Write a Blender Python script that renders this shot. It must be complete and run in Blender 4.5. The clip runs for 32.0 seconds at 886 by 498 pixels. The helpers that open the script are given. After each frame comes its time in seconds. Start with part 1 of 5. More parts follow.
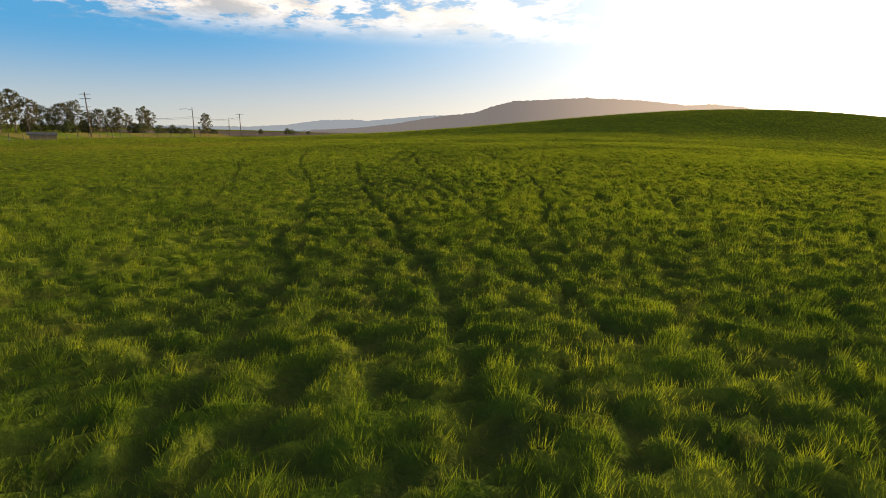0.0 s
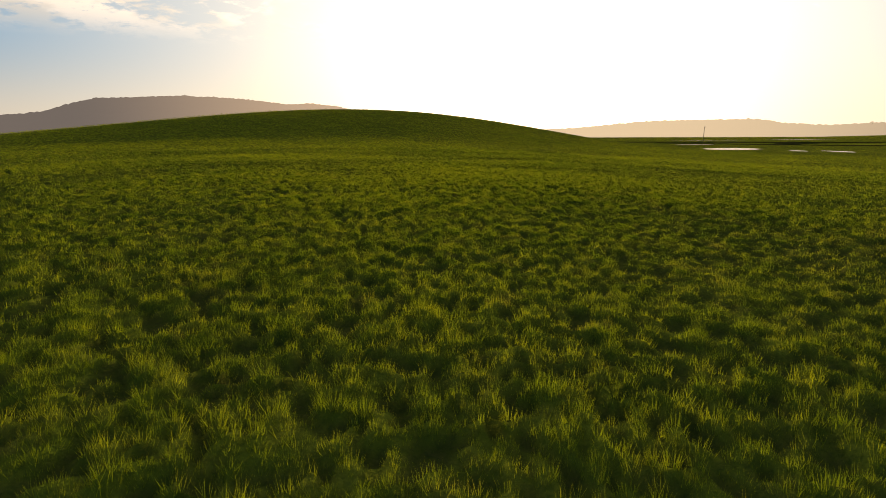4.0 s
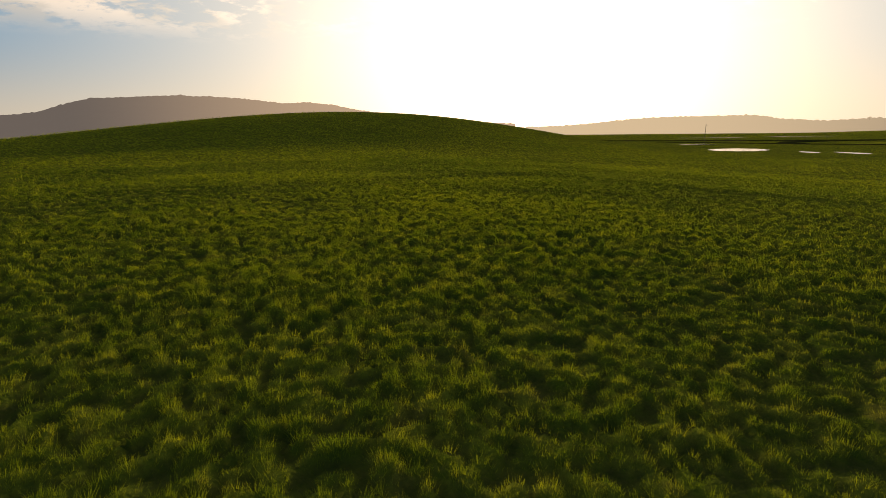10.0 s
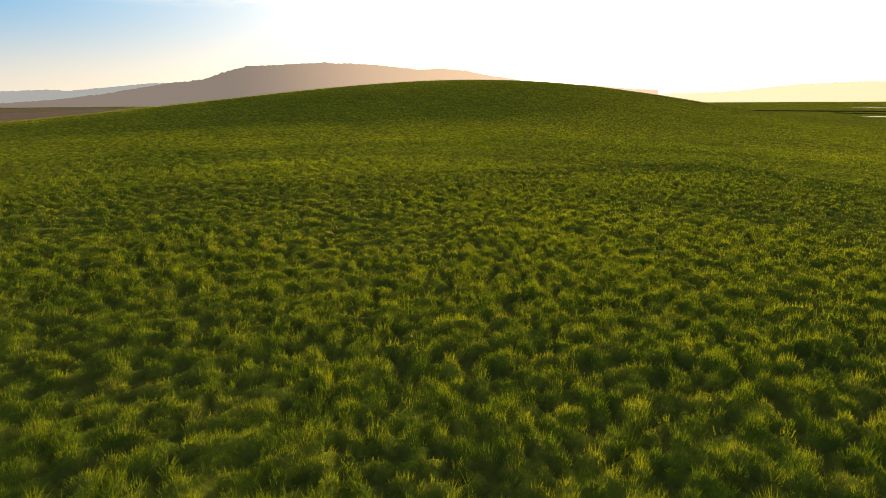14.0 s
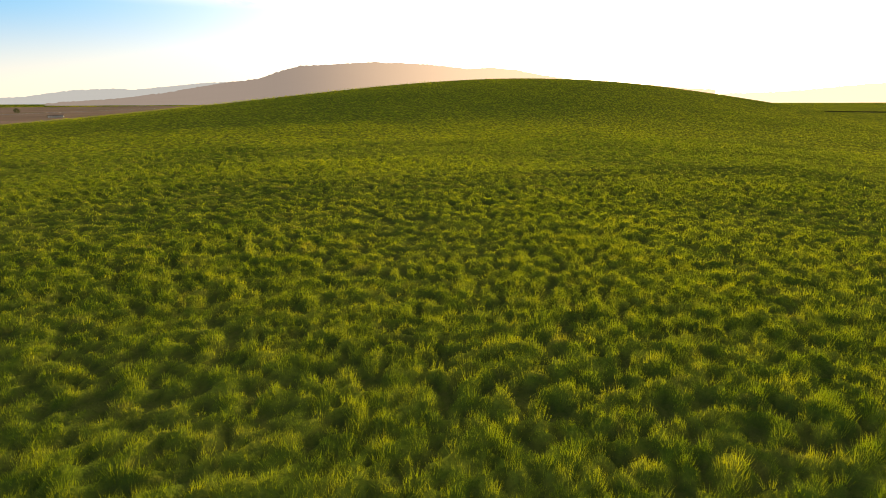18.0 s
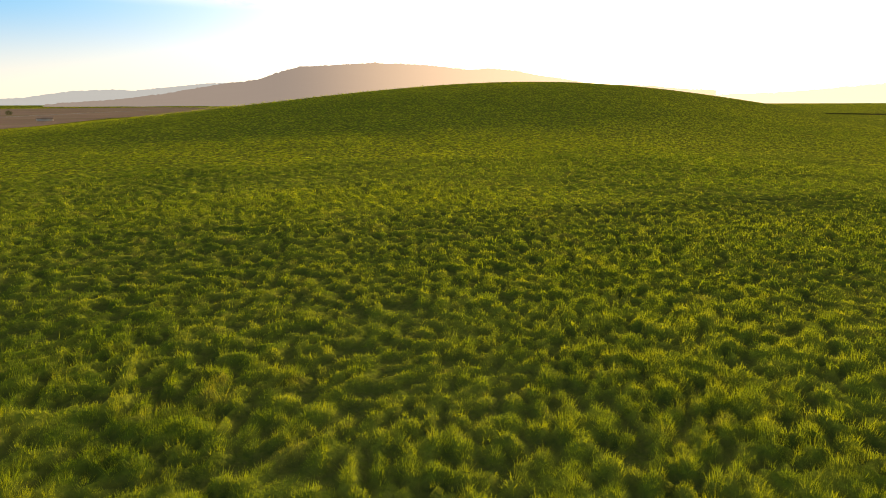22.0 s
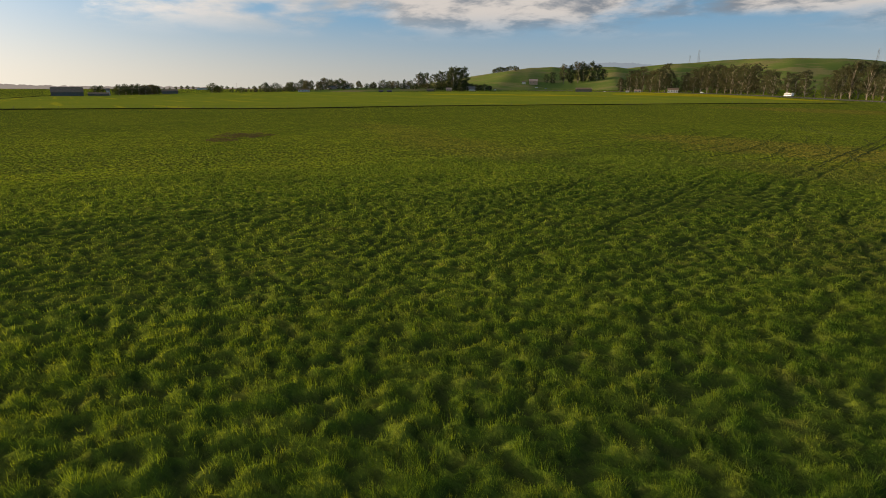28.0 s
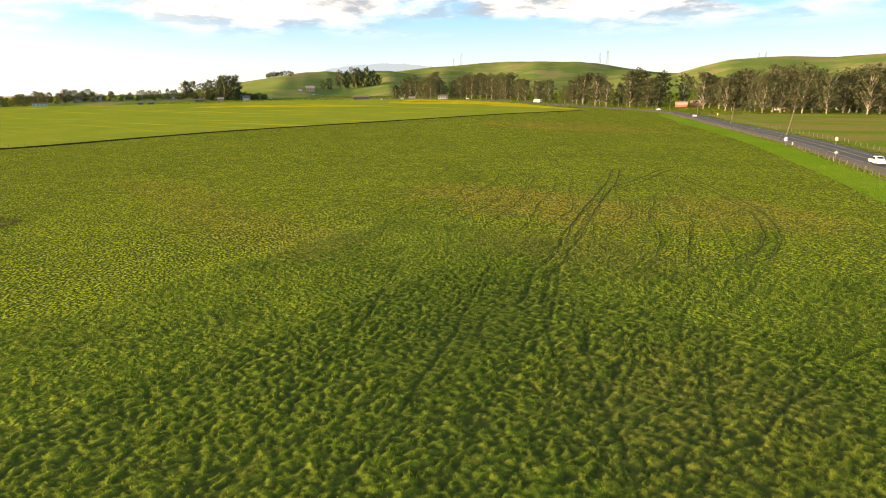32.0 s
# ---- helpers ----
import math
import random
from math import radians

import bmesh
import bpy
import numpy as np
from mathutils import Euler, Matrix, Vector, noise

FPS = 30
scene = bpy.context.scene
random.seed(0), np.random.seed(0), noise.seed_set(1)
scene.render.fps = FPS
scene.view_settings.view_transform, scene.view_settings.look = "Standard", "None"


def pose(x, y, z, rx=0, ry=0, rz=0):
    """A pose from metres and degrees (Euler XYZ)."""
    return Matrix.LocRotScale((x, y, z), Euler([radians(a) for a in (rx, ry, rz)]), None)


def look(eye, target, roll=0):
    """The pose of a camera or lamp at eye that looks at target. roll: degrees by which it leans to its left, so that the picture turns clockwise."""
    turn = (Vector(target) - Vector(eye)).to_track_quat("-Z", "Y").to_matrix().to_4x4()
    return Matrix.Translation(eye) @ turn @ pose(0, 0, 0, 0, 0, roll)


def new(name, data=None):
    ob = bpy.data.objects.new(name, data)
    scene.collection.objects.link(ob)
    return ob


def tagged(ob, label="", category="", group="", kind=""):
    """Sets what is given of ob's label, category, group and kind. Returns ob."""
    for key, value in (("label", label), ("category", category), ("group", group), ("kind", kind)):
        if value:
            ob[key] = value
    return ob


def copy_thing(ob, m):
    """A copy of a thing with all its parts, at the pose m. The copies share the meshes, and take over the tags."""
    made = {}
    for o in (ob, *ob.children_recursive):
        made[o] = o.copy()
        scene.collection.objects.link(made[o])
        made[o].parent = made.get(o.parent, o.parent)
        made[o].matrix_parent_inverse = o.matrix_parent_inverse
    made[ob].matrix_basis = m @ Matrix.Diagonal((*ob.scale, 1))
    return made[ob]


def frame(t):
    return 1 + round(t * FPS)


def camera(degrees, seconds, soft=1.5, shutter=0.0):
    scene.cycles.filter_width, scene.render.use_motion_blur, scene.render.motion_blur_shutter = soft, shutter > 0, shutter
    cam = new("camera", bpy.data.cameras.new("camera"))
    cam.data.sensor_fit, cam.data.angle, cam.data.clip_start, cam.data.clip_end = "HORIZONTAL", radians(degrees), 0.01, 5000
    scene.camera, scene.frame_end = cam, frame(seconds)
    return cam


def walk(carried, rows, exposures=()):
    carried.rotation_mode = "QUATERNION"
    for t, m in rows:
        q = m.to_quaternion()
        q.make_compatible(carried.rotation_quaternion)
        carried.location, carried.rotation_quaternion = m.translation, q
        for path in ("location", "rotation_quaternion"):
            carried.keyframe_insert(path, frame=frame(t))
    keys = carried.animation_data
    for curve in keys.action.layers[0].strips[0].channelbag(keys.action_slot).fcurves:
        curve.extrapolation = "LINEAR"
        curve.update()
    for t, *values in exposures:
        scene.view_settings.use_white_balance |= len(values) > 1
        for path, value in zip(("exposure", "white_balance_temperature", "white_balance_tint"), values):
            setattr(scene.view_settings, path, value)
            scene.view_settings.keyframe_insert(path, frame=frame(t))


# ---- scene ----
cam = camera(75.2, 32.0, soft=0.9)
ROWS = [  # seconds, x, y, z, turn to the right, tilt down, roll
    (0, 0.00, 0.00, 1.39, 0.00, 11.28, 1.37),
    (0.5, 0.01, 2.02, 1.39, 6.20, 11.15, 1.11),
    (1, 0.30, 4.41, 1.49, 14.21, 11.16, 0.68),
    (1.5, 0.84, 7.10, 1.57, 21.98, 11.08, 0.28),
    (2, 1.55, 9.67, 1.70, 28.79, 11.13, 0.08),
    (2.5, 2.45, 11.99, 1.92, 30.79, 11.11, 0.07),
    (3, 3.50, 14.08, 2.13, 31.74, 11.05, 0.10),
    (3.5, 4.64, 16.08, 2.37, 34.89, 11.07, -0.06),
    (4, 5.82, 17.92, 2.57, 36.74, 11.03, -0.18),
    (4.5, 6.57, 19.12, 2.68, 37.33, 10.94, -0.25),
    (6.5, 6.96, 19.82, 2.72, 39.39, 11.07, -0.22),
    (7, 6.92, 19.82, 3.29, 39.67, 11.10, -0.31),
    (7.5, 7.03, 19.97, 3.74, 40.01, 11.03, -0.31),
    (8, 7.31, 20.24, 3.91, 40.33, 11.18, -0.44),
    (8.5, 7.91, 20.80, 3.94, 40.41, 11.26, -0.45),
    (9, 8.80, 21.62, 3.94, 40.40, 11.29, -0.50),
    (9.5, 9.93, 22.65, 3.96, 39.01, 11.29, -0.52),
    (10, 11.20, 23.82, 4.01, 36.92, 11.24, -0.55),
    (10.5, 12.51, 25.17, 4.13, 34.07, 11.25, -0.53),
    (11, 13.75, 26.58, 4.31, 30.73, 11.24, -0.27),
    (11.5, 14.94, 28.06, 4.50, 28.51, 11.26, -0.20),
    (12, 16.09, 29.53, 4.66, 27.01, 11.24, -0.23),
    (12.5, 17.12, 30.99, 4.88, 25.88, 11.35, -0.33),
    (13, 17.86, 32.17, 5.02, 25.21, 11.49, -0.30),
    (13.5, 18.15, 32.77, 5.06, 24.83, 12.94, -0.32),
    (14, 18.25, 33.08, 4.93, 24.14, 14.32, -0.33),
    (14.5, 18.29, 33.20, 4.72, 22.06, 14.30, -0.28),
    (16.5, 18.34, 33.33, 4.27, 19.55, 14.34, -0.14),
    (17, 18.44, 33.67, 4.57, 19.50, 14.40, -0.11),
    (17.5, 18.59, 34.09, 4.77, 19.46, 14.43, -0.15),
    (18, 18.74, 34.55, 4.79, 19.49, 14.35, -0.15),
    (18.5, 18.98, 35.16, 4.82, 19.49, 14.29, -0.30),
    (19, 19.28, 35.99, 4.87, 19.50, 14.28, -0.34),
    (19.5, 19.65, 36.93, 4.93, 19.50, 14.29, -0.35),
    (20, 20.00, 37.89, 5.04, 19.50, 14.35, -0.34),
    (20.5, 20.35, 38.88, 5.25, 19.53, 14.34, -0.23),
    (21, 20.72, 39.80, 5.50, 19.44, 14.30, -0.25),
    (21.5, 21.08, 40.76, 5.66, 19.39, 14.35, -0.21),
    (22, 21.41, 41.70, 5.74, 19.48, 14.30, -0.18),
    (22.5, 21.75, 42.64, 5.83, 19.47, 14.35, -0.24),
    (23, 22.11, 43.52, 5.88, 22.54, 14.40, -0.45),
    (23.5, 22.50, 44.35, 5.85, 40.92, 14.54, -1.18),
    (24, 22.62, 44.97, 5.83, 58.52, 15.10, -1.16),
    (24.5, 22.62, 45.13, 5.84, 62.50, 15.21, -1.21),
    (26.5, 23.55, 46.41, 6.08, 95.14, 15.45, 0.25),
    (27, 23.54, 46.52, 6.06, 103.90, 15.52, 0.50),
    (27.5, 23.67, 46.41, 5.96, 113.26, 15.51, 0.42),
    (28, 23.89, 46.27, 5.80, 123.14, 15.43, 0.13),
    (28.5, 24.02, 46.24, 5.72, 132.70, 15.42, -0.26),
    (29, 24.14, 46.13, 5.80, 138.67, 15.45, -0.49),
    (29.5, 24.24, 46.16, 6.14, 141.64, 15.46, -0.56),
    (30, 24.25, 46.22, 7.31, 142.86, 15.49, -0.64),
    (30.5, 24.21, 46.34, 9.22, 143.41, 15.53, -0.71),
    (31, 24.12, 46.48, 11.57, 143.74, 15.55, -0.80),
    (31.5, 24.03, 46.61, 13.99, 143.91, 15.60, -0.86),
    (32, 24.02, 46.56, 16.32, 143.97, 15.62, -0.98),
]

EXPOSURES = [(0, 0.4, 7300, 11), (2.0, 0.25, 7900, 12), (4.0, -0.05, 8400, 13), (9.0, -0.4, 8400, 13), (11.0, -0.1, 8400, 13), (13.0, 0.35, 8400, 13), (16.5, 1.0, 9000, 14), (23.0, 1.0, 9000, 14), (24.5, 0.75, 8800, 14),
             (26.5, -0.45, 7400, 10), (27.0, -0.35, 7100, 10), (28.0, 0.15, 6900, 9), (29.0, 0.6, 6900, 9), (30.0, 1.1, 7100, 9), (31.0, 1.4, 7500, 9), (32.0, 1.45, 7600, 9)]
walk(cam, [(t, pose(x, y, z, 90 - tilt, 0, -turn) @ pose(0, 0, 0, 0, 0, roll)) for t, x, y, z, turn, tilt, roll in ROWS], EXPOSURES)

# ---- sky and sun ----
SUN_TURN, SUN_UP = 46.2, 5.8  # degrees to the right of +y, degrees over the horizon
SUN_WAY = Vector((math.sin(radians(SUN_TURN)) * math.cos(radians(SUN_UP)), math.cos(radians(SUN_TURN)) * math.cos(radians(SUN_UP)), math.sin(radians(SUN_UP))))


class Nodes:
    """Short forms for building node trees."""

    def __init__(self, tree):
        self.t = tree
        tree.nodes.clear()

    def add(self, kind, **settings):
        n = self.t.nodes.new(kind)
        for key, value in settings.items():
            if key == "operation":
                n.operation = value
            elif key == "blend_type":
                n.blend_type = value
            elif key == "data_type":
                n.data_type = value
            elif key == "interpolation_type":
                n.interpolation_type = value
        return n

    def link(self, a, b):
        self.t.links.new(a, b)

    def put(self, socket, value):
        if isinstance(value, bpy.types.NodeSocket):
            self.link(value, socket)
        else:
            socket.default_value = value

    def math(self, op, a, b=0.0, clamp=False):
        n = self.add("ShaderNodeMath", operation=op)
        n.use_clamp = clamp
        self.put(n.inputs[0], a)
        self.put(n.inputs[1], b)
        return n.outputs[0]

    def vmath(self, op, a, b=(0, 0, 0)):
        n = self.add("ShaderNodeVectorMath", operation=op)
        self.put(n.inputs[0], a)
        if op == "SCALE":
            n.inputs["Scale"].default_value = b
        else:
            self.put(n.inputs[1], b)
        return n.outputs["Value"] if op in ("DOT_PRODUCT", "LENGTH") else n.outputs[0]

    def noise(self, vector, scale, detail=3.0, rough=0.55, distortion=0.0):
        n = self.add("ShaderNodeTexNoise")
        self.put(n.inputs["Vector"], vector)
        n.inputs["Scale"].default_value, n.inputs["Detail"].default_value = scale, detail
        n.inputs["Roughness"].default_value, n.inputs["Distortion"].default_value = rough, distortion
        return n.outputs["Fac"]

    def ramp(self, value, lo, hi, a=0.0, b=1.0, smooth=True):
        n = self.add("ShaderNodeMapRange", interpolation_type="SMOOTHSTEP" if smooth else "LINEAR")
        self.put(n.inputs["Value"], value)
        for key, v in (("From Min", lo), ("From Max", hi), ("To Min", a), ("To Max", b)):
            self.put(n.inputs[key], v)
        return n.outputs[0]

    def mix(self, fac, a, b, blend="MIX"):
        n = self.add("ShaderNodeMix", data_type="RGBA", blend_type=blend)
        self.put(n.inputs[0], fac)
        self.put(n.inputs[6], a if isinstance(a, bpy.types.NodeSocket) else (*a, 1))
        self.put(n.inputs[7], b if isinstance(b, bpy.types.NodeSocket) else (*b, 1))
        return n.outputs[2]


def build_world():
    world = bpy.data.worlds.new("sky")
    scene.world = world
    world.use_nodes = True
    n = Nodes(world.node_tree)
    way = n.add("ShaderNodeTexCoord").outputs["Generated"]
    sky = n.add("ShaderNodeTexSky")
    sky.sky_type, sky.sun_disc = "NISHITA", False
    sky.sun_elevation, sky.sun_rotation = radians(SUN_UP), radians(SUN_TURN)
    sky.air_density, sky.dust_density, sky.ozone_density = 1.0, 2.0, 2.0
    sep = n.add("ShaderNodeSeparateXYZ")
    n.link(way, sep.inputs[0])
    up = sep.outputs[2]
    near = n.math("MAXIMUM", n.vmath("DOT_PRODUCT", way, tuple(SUN_WAY)), 0.0)
    base = n.mix(1.0, sky.outputs[0], (0.085, 0.088, 0.092), "MULTIPLY")
    # haze lit by the low sun: a tight and a wide glow round it, and a pale band along the horizon
    tight = n.math("MULTIPLY", n.math("POWER", near, 26.0), 1.3)
    wide = n.math("MULTIPLY", n.math("POWER", near, 4.0), 0.66)
    glow = n.math("ADD", tight, wide)
    low = n.ramp(up, 0.0, 0.22, 1.0, 0.0)
    warm = n.mix(n.math("MULTIPLY", low, 0.85), (1.0, 0.98, 0.95), (1.0, 0.93, 0.83))
    lit = n.mix(1.0, warm, glow, "MULTIPLY")
    south = n.vmath("DOT_PRODUCT", way, (0.60, -0.78, 0.17))
    hazy = n.ramp(south, 0.35, 0.9)
    clear = n.mix(n.ramp(up, 0.16, 0.6), n.mix(hazy, (0.060, 0.36, 0.76), (0.145, 0.38, 0.66)), (0.030, 0.085, 0.18))
    pale = n.mix(n.ramp(near, 0.0, 0.9), n.mix(hazy, (0.57, 0.64, 0.66), (0.52, 0.53, 0.52)), (0.78, 0.72, 0.62))
    air = n.mix(n.ramp(up, -0.02, 0.15), pale, clear)
    air = n.mix(n.math("POWER", near, 5.0), air, (0.80, 0.76, 0.68))
    blue = n.mix(0.78, base, air)
    # clouds on a flat layer high above
    flat = n.add("ShaderNodeCombineXYZ")
    over = n.math("ADD", n.math("MAXIMUM", up, 0.0), 0.16)
    n.put(flat.inputs[0], n.math("DIVIDE", sep.outputs[0], over))
    n.put(flat.inputs[1], n.math("DIVIDE", sep.outputs[1], over))
    spot = flat.outputs[0]
    big = n.noise(n.vmath("ADD", spot, (3.1, 1.7, 0)), 0.6, 2.0)
    wisps = n.noise(n.vmath("ADD", spot, (0.4, 7.9, 0)), 7.5, 8.0, 0.62, 0.2)
    heaps = n.noise(n.vmath("ADD", spot, (5.2, 2.3, 0)), 1.05, 6.0, 0.52)
    fine = n.math("ADD", n.math("MULTIPLY", wisps, n.math("SUBTRACT", 1.0, hazy)), n.math("MULTIPLY", heaps, hazy))
    # a bank of thin clouds stands high in the north, heaped ones lower in the south-east
    north = n.math("MULTIPLY", n.ramp(n.vmath("DOT_PRODUCT", way, (0.0, 0.98, 0.18)), 0.70, 0.98), 0.12)
    more = n.math("ADD", north, n.ramp(south, 0.55, 0.95, 0.0, 0.10))
    cover = n.math("ADD", n.math("ADD", n.math("MULTIPLY", big, 0.8), n.math("MULTIPLY", fine, 0.75)), more)
    above = n.math("SUBTRACT", up, n.ramp(south, 0.2, 0.8, 0.135, 0.070))
    mask = n.math("MULTIPLY", n.ramp(cover, 0.80, 0.93), n.ramp(above, 0.0, 0.055))
    under = n.noise(n.vmath("ADD", spot, (0.52, 7.78, 0)), 2.6, 5.0, 0.6, 0.15)
    dim = n.mix(n.ramp(near, 0.1, 0.7), n.mix(hazy, (0.26, 0.28, 0.33), (0.21, 0.225, 0.26)), (0.66, 0.64, 0.62))
    shade = n.mix(n.ramp(under, 0.42, 0.62), n.mix(hazy, (1.0, 0.92, 0.86), (0.66, 0.60, 0.565)), dim)
    clouded = n.mix(n.math("MULTIPLY", mask, 0.9), blue, shade)
    total = n.mix(1.0, clouded, lit, "ADD")
    back = n.add("ShaderNodeBackground")
    n.link(total, back.inputs[0])
    back.inputs[1].default_value = 0.95
    out = n.add("ShaderNodeOutputWorld")
    n.link(back.outputs[0], out.inputs[0])


build_world()
sun_data = bpy.data.lights.new("sun", "SUN")
sun_data.energy, sun_data.angle, sun_data.color = 5.0, radians(0.6), (1.0, 0.78, 0.50)
sun = new("sun", sun_data)
sun.matrix_world = look(tuple(SUN_WAY * 300), (0, 0, 0))


# ---- materials ----
def material(name):
    m = bpy.data.materials.new(name)
    m.use_nodes = True
    n = Nodes(m.node_tree)
    return m, n, n.add("ShaderNodeOutputMaterial")


def plain(name, a, b, scale=3.0, rough=0.7, metal=0.0, bump=0.0, detail=5.0, gloss=0.5):
    """Paint, wood, metal or stone: two tones mixed at two scales, with a fine relief."""
    m, n, out = material(name)
    co = n.add("ShaderNodeTexCoord").outputs["Object"]
    fac = n.math("ADD", n.math("MULTIPLY", n.noise(co, scale, detail), 0.65), n.math("MULTIPLY", n.noise(co, scale * 7, 3), 0.35))
    p = n.add("ShaderNodeBsdfPrincipled")
    n.link(n.mix(n.ramp(fac, 0.35, 0.65), a, b), p.inputs["Base Color"])
    n.put(p.inputs["Roughness"], n.ramp(fac, 0.3, 0.7, max(rough - 0.12, 0.05), min(rough + 0.12, 1.0)))
    p.inputs["Metallic"].default_value, p.inputs["Specular IOR Level"].default_value = metal, gloss
    if bump:
        b_ = n.add("ShaderNodeBump")
        b_.inputs["Strength"].default_value, b_.inputs["Distance"].default_value = 0.6, bump
        n.link(fac, b_.inputs["Height"])
        n.link(b_.outputs[0], p.inputs["Normal"])
    n.link(p.outputs[0], out.inputs[0])
    return m


# brown, worn patches of the pasture: x, y, radius along, radius across, turn, strength
BROWNS = [(65.2, -36.0, 30, 12, -10, 1.0), (37.5, -44.9, 16, 11, -25, 0.8), (140.3, -211.4, 62, 24, -20, 1.0), (94.8, -1.7, 30, 9, -10, 0.5), (122.0, -8.8, 34, 8, -12, 0.45), (29.5, 15.5, 9, 12, 15, 0.35), (48, -14, 14, 10, 0, 0.5), (-45.0, 60.0, 40, 12, 50, 0.5)]


def field_colour(n, co):
    """The greens of the pasture with its worn, brownish patches."""
    patchy = n.noise(co, 0.045, 4.0, 0.6)
    tuft = n.noise(co, 1.3, 4.0, 0.6)
    fine = n.noise(co, 9.0, 3.0, 0.6)
    green = n.mix(n.ramp(patchy, 0.35, 0.65), (0.074, 0.122, 0.014), (0.120, 0.165, 0.019))
    green = n.mix(n.ramp(tuft, 0.40, 0.68), green, (0.178, 0.212, 0.026))
    dry = n.ramp(n.noise(n.vmath("ADD", co, (31.0, 12.0, 0.0)), 0.9, 3.0, 0.6), 0.58, 0.72, 0.0, 0.55)
    green = n.mix(dry, green, (0.165, 0.155, 0.035))
    green = n.mix(n.ramp(fine, 0.35, 0.7, 0.0, 0.45), green, (0.050, 0.072, 0.013))
    ragged = n.math("MULTIPLY", n.math("SUBTRACT", n.noise(co, 0.12, 5.0, 0.65), 0.5), 1.6)
    total = None
    for x, y, a, b, turn, strong in BROWNS:
        mp = n.add("ShaderNodeMapping")
        mp.vector_type = "TEXTURE"
        mp.inputs["Location"].default_value, mp.inputs["Rotation"].default_value = (x, y, 0), (0, 0, radians(turn))
        mp.inputs["Scale"].default_value = (a, b, 1000)
        n.link(co, mp.inputs[0])
        d = n.math("ADD", n.vmath("LENGTH", mp.outputs[0]), ragged)
        one = n.ramp(d, 0.45, 1.2, strong, 0.0)
        total = one if total is None else n.math("MAXIMUM", total, one)
    worn = n.math("MULTIPLY", total, n.ramp(tuft, 0.30, 0.62, 0.20, 0.60))
    return n.mix(worn, green, n.mix(n.ramp(fine, 0.35, 0.65), (0.185, 0.130, 0.040), (0.250, 0.175, 0.060))), tuft, fine


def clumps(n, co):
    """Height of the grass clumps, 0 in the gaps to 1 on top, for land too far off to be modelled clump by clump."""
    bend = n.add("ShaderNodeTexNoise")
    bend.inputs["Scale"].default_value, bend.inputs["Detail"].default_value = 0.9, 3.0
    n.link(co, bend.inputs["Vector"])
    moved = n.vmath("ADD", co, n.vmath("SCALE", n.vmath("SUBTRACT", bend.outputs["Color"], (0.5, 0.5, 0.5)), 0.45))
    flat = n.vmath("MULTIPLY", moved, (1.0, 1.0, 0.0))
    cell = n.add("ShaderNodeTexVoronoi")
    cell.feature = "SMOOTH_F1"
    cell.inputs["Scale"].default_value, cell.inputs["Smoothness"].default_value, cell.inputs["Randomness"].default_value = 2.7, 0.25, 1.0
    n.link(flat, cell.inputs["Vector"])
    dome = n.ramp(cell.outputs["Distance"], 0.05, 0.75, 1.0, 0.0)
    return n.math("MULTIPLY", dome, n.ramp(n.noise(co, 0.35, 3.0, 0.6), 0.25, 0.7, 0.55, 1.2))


def ground_material():
    m, n, out = material("pasture")
    co = n.add("ShaderNodeNewGeometry").outputs["Position"]
    colour, tuft, fine = field_colour(n, co)
    cover = n.add("ShaderNodeAttribute")
    cover.attribute_name = "cover"
    coarse = n.add("ShaderNodeAttribute")
    coarse.attribute_name = "coarse"
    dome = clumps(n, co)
    # shade between the clumps is put into the colour as a dark thatch tone
    thatch_shade = n.mix(n.ramp(fine, 0.3, 0.7), (0.036, 0.052, 0.013), (0.056, 0.064, 0.020))
    gap_light = n.mix(coarse.outputs["Fac"], cover.outputs["Color"], n.ramp(dome, 0.12, 0.55, 0.18, 1.0))
    colour = n.mix(gap_light, thatch_shade, colour)
    # further out the sheet is the grass, its colour lightened for sunlight blades catch
    colour = n.mix(coarse.outputs["Fac"], colour, n.mix(1.0, colour, (1.95, 1.80, 1.30), "MULTIPLY"))
    p = n.add("ShaderNodeBsdfPrincipled")
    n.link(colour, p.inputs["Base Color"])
    p.inputs["Roughness"].default_value = 0.95
    p.inputs["Specular IOR Level"].default_value = 0.0
    # fuzz of blade tips, which catch a low light
    n.put(p.inputs["Sheen Weight"], n.math("MULTIPLY", n.math("MULTIPLY", coarse.outputs["Fac"], n.ramp(dome, 0.2, 0.9)), 0.40))
    p.inputs["Sheen Roughness"].default_value = 0.42
    n.link(n.mix(1.0, colour, (3.6, 3.3, 1.6), "MULTIPLY"), p.inputs["Sheen Tint"])
    height = n.math("ADD", n.math("MULTIPLY", n.math("MULTIPLY", dome, coarse.outputs["Fac"]), 0.38), n.math("MULTIPLY", fine, 0.05))
    b = n.add("ShaderNodeBump")
    b.inputs["Strength"].default_value, b.inputs["Distance"].default_value = 1.0, 1.0
    n.link(height, b.inputs["Height"])
    n.link(b.outputs[0], p.inputs["Normal"])
    n.link(p.outputs[0], out.inputs[0])
    return m


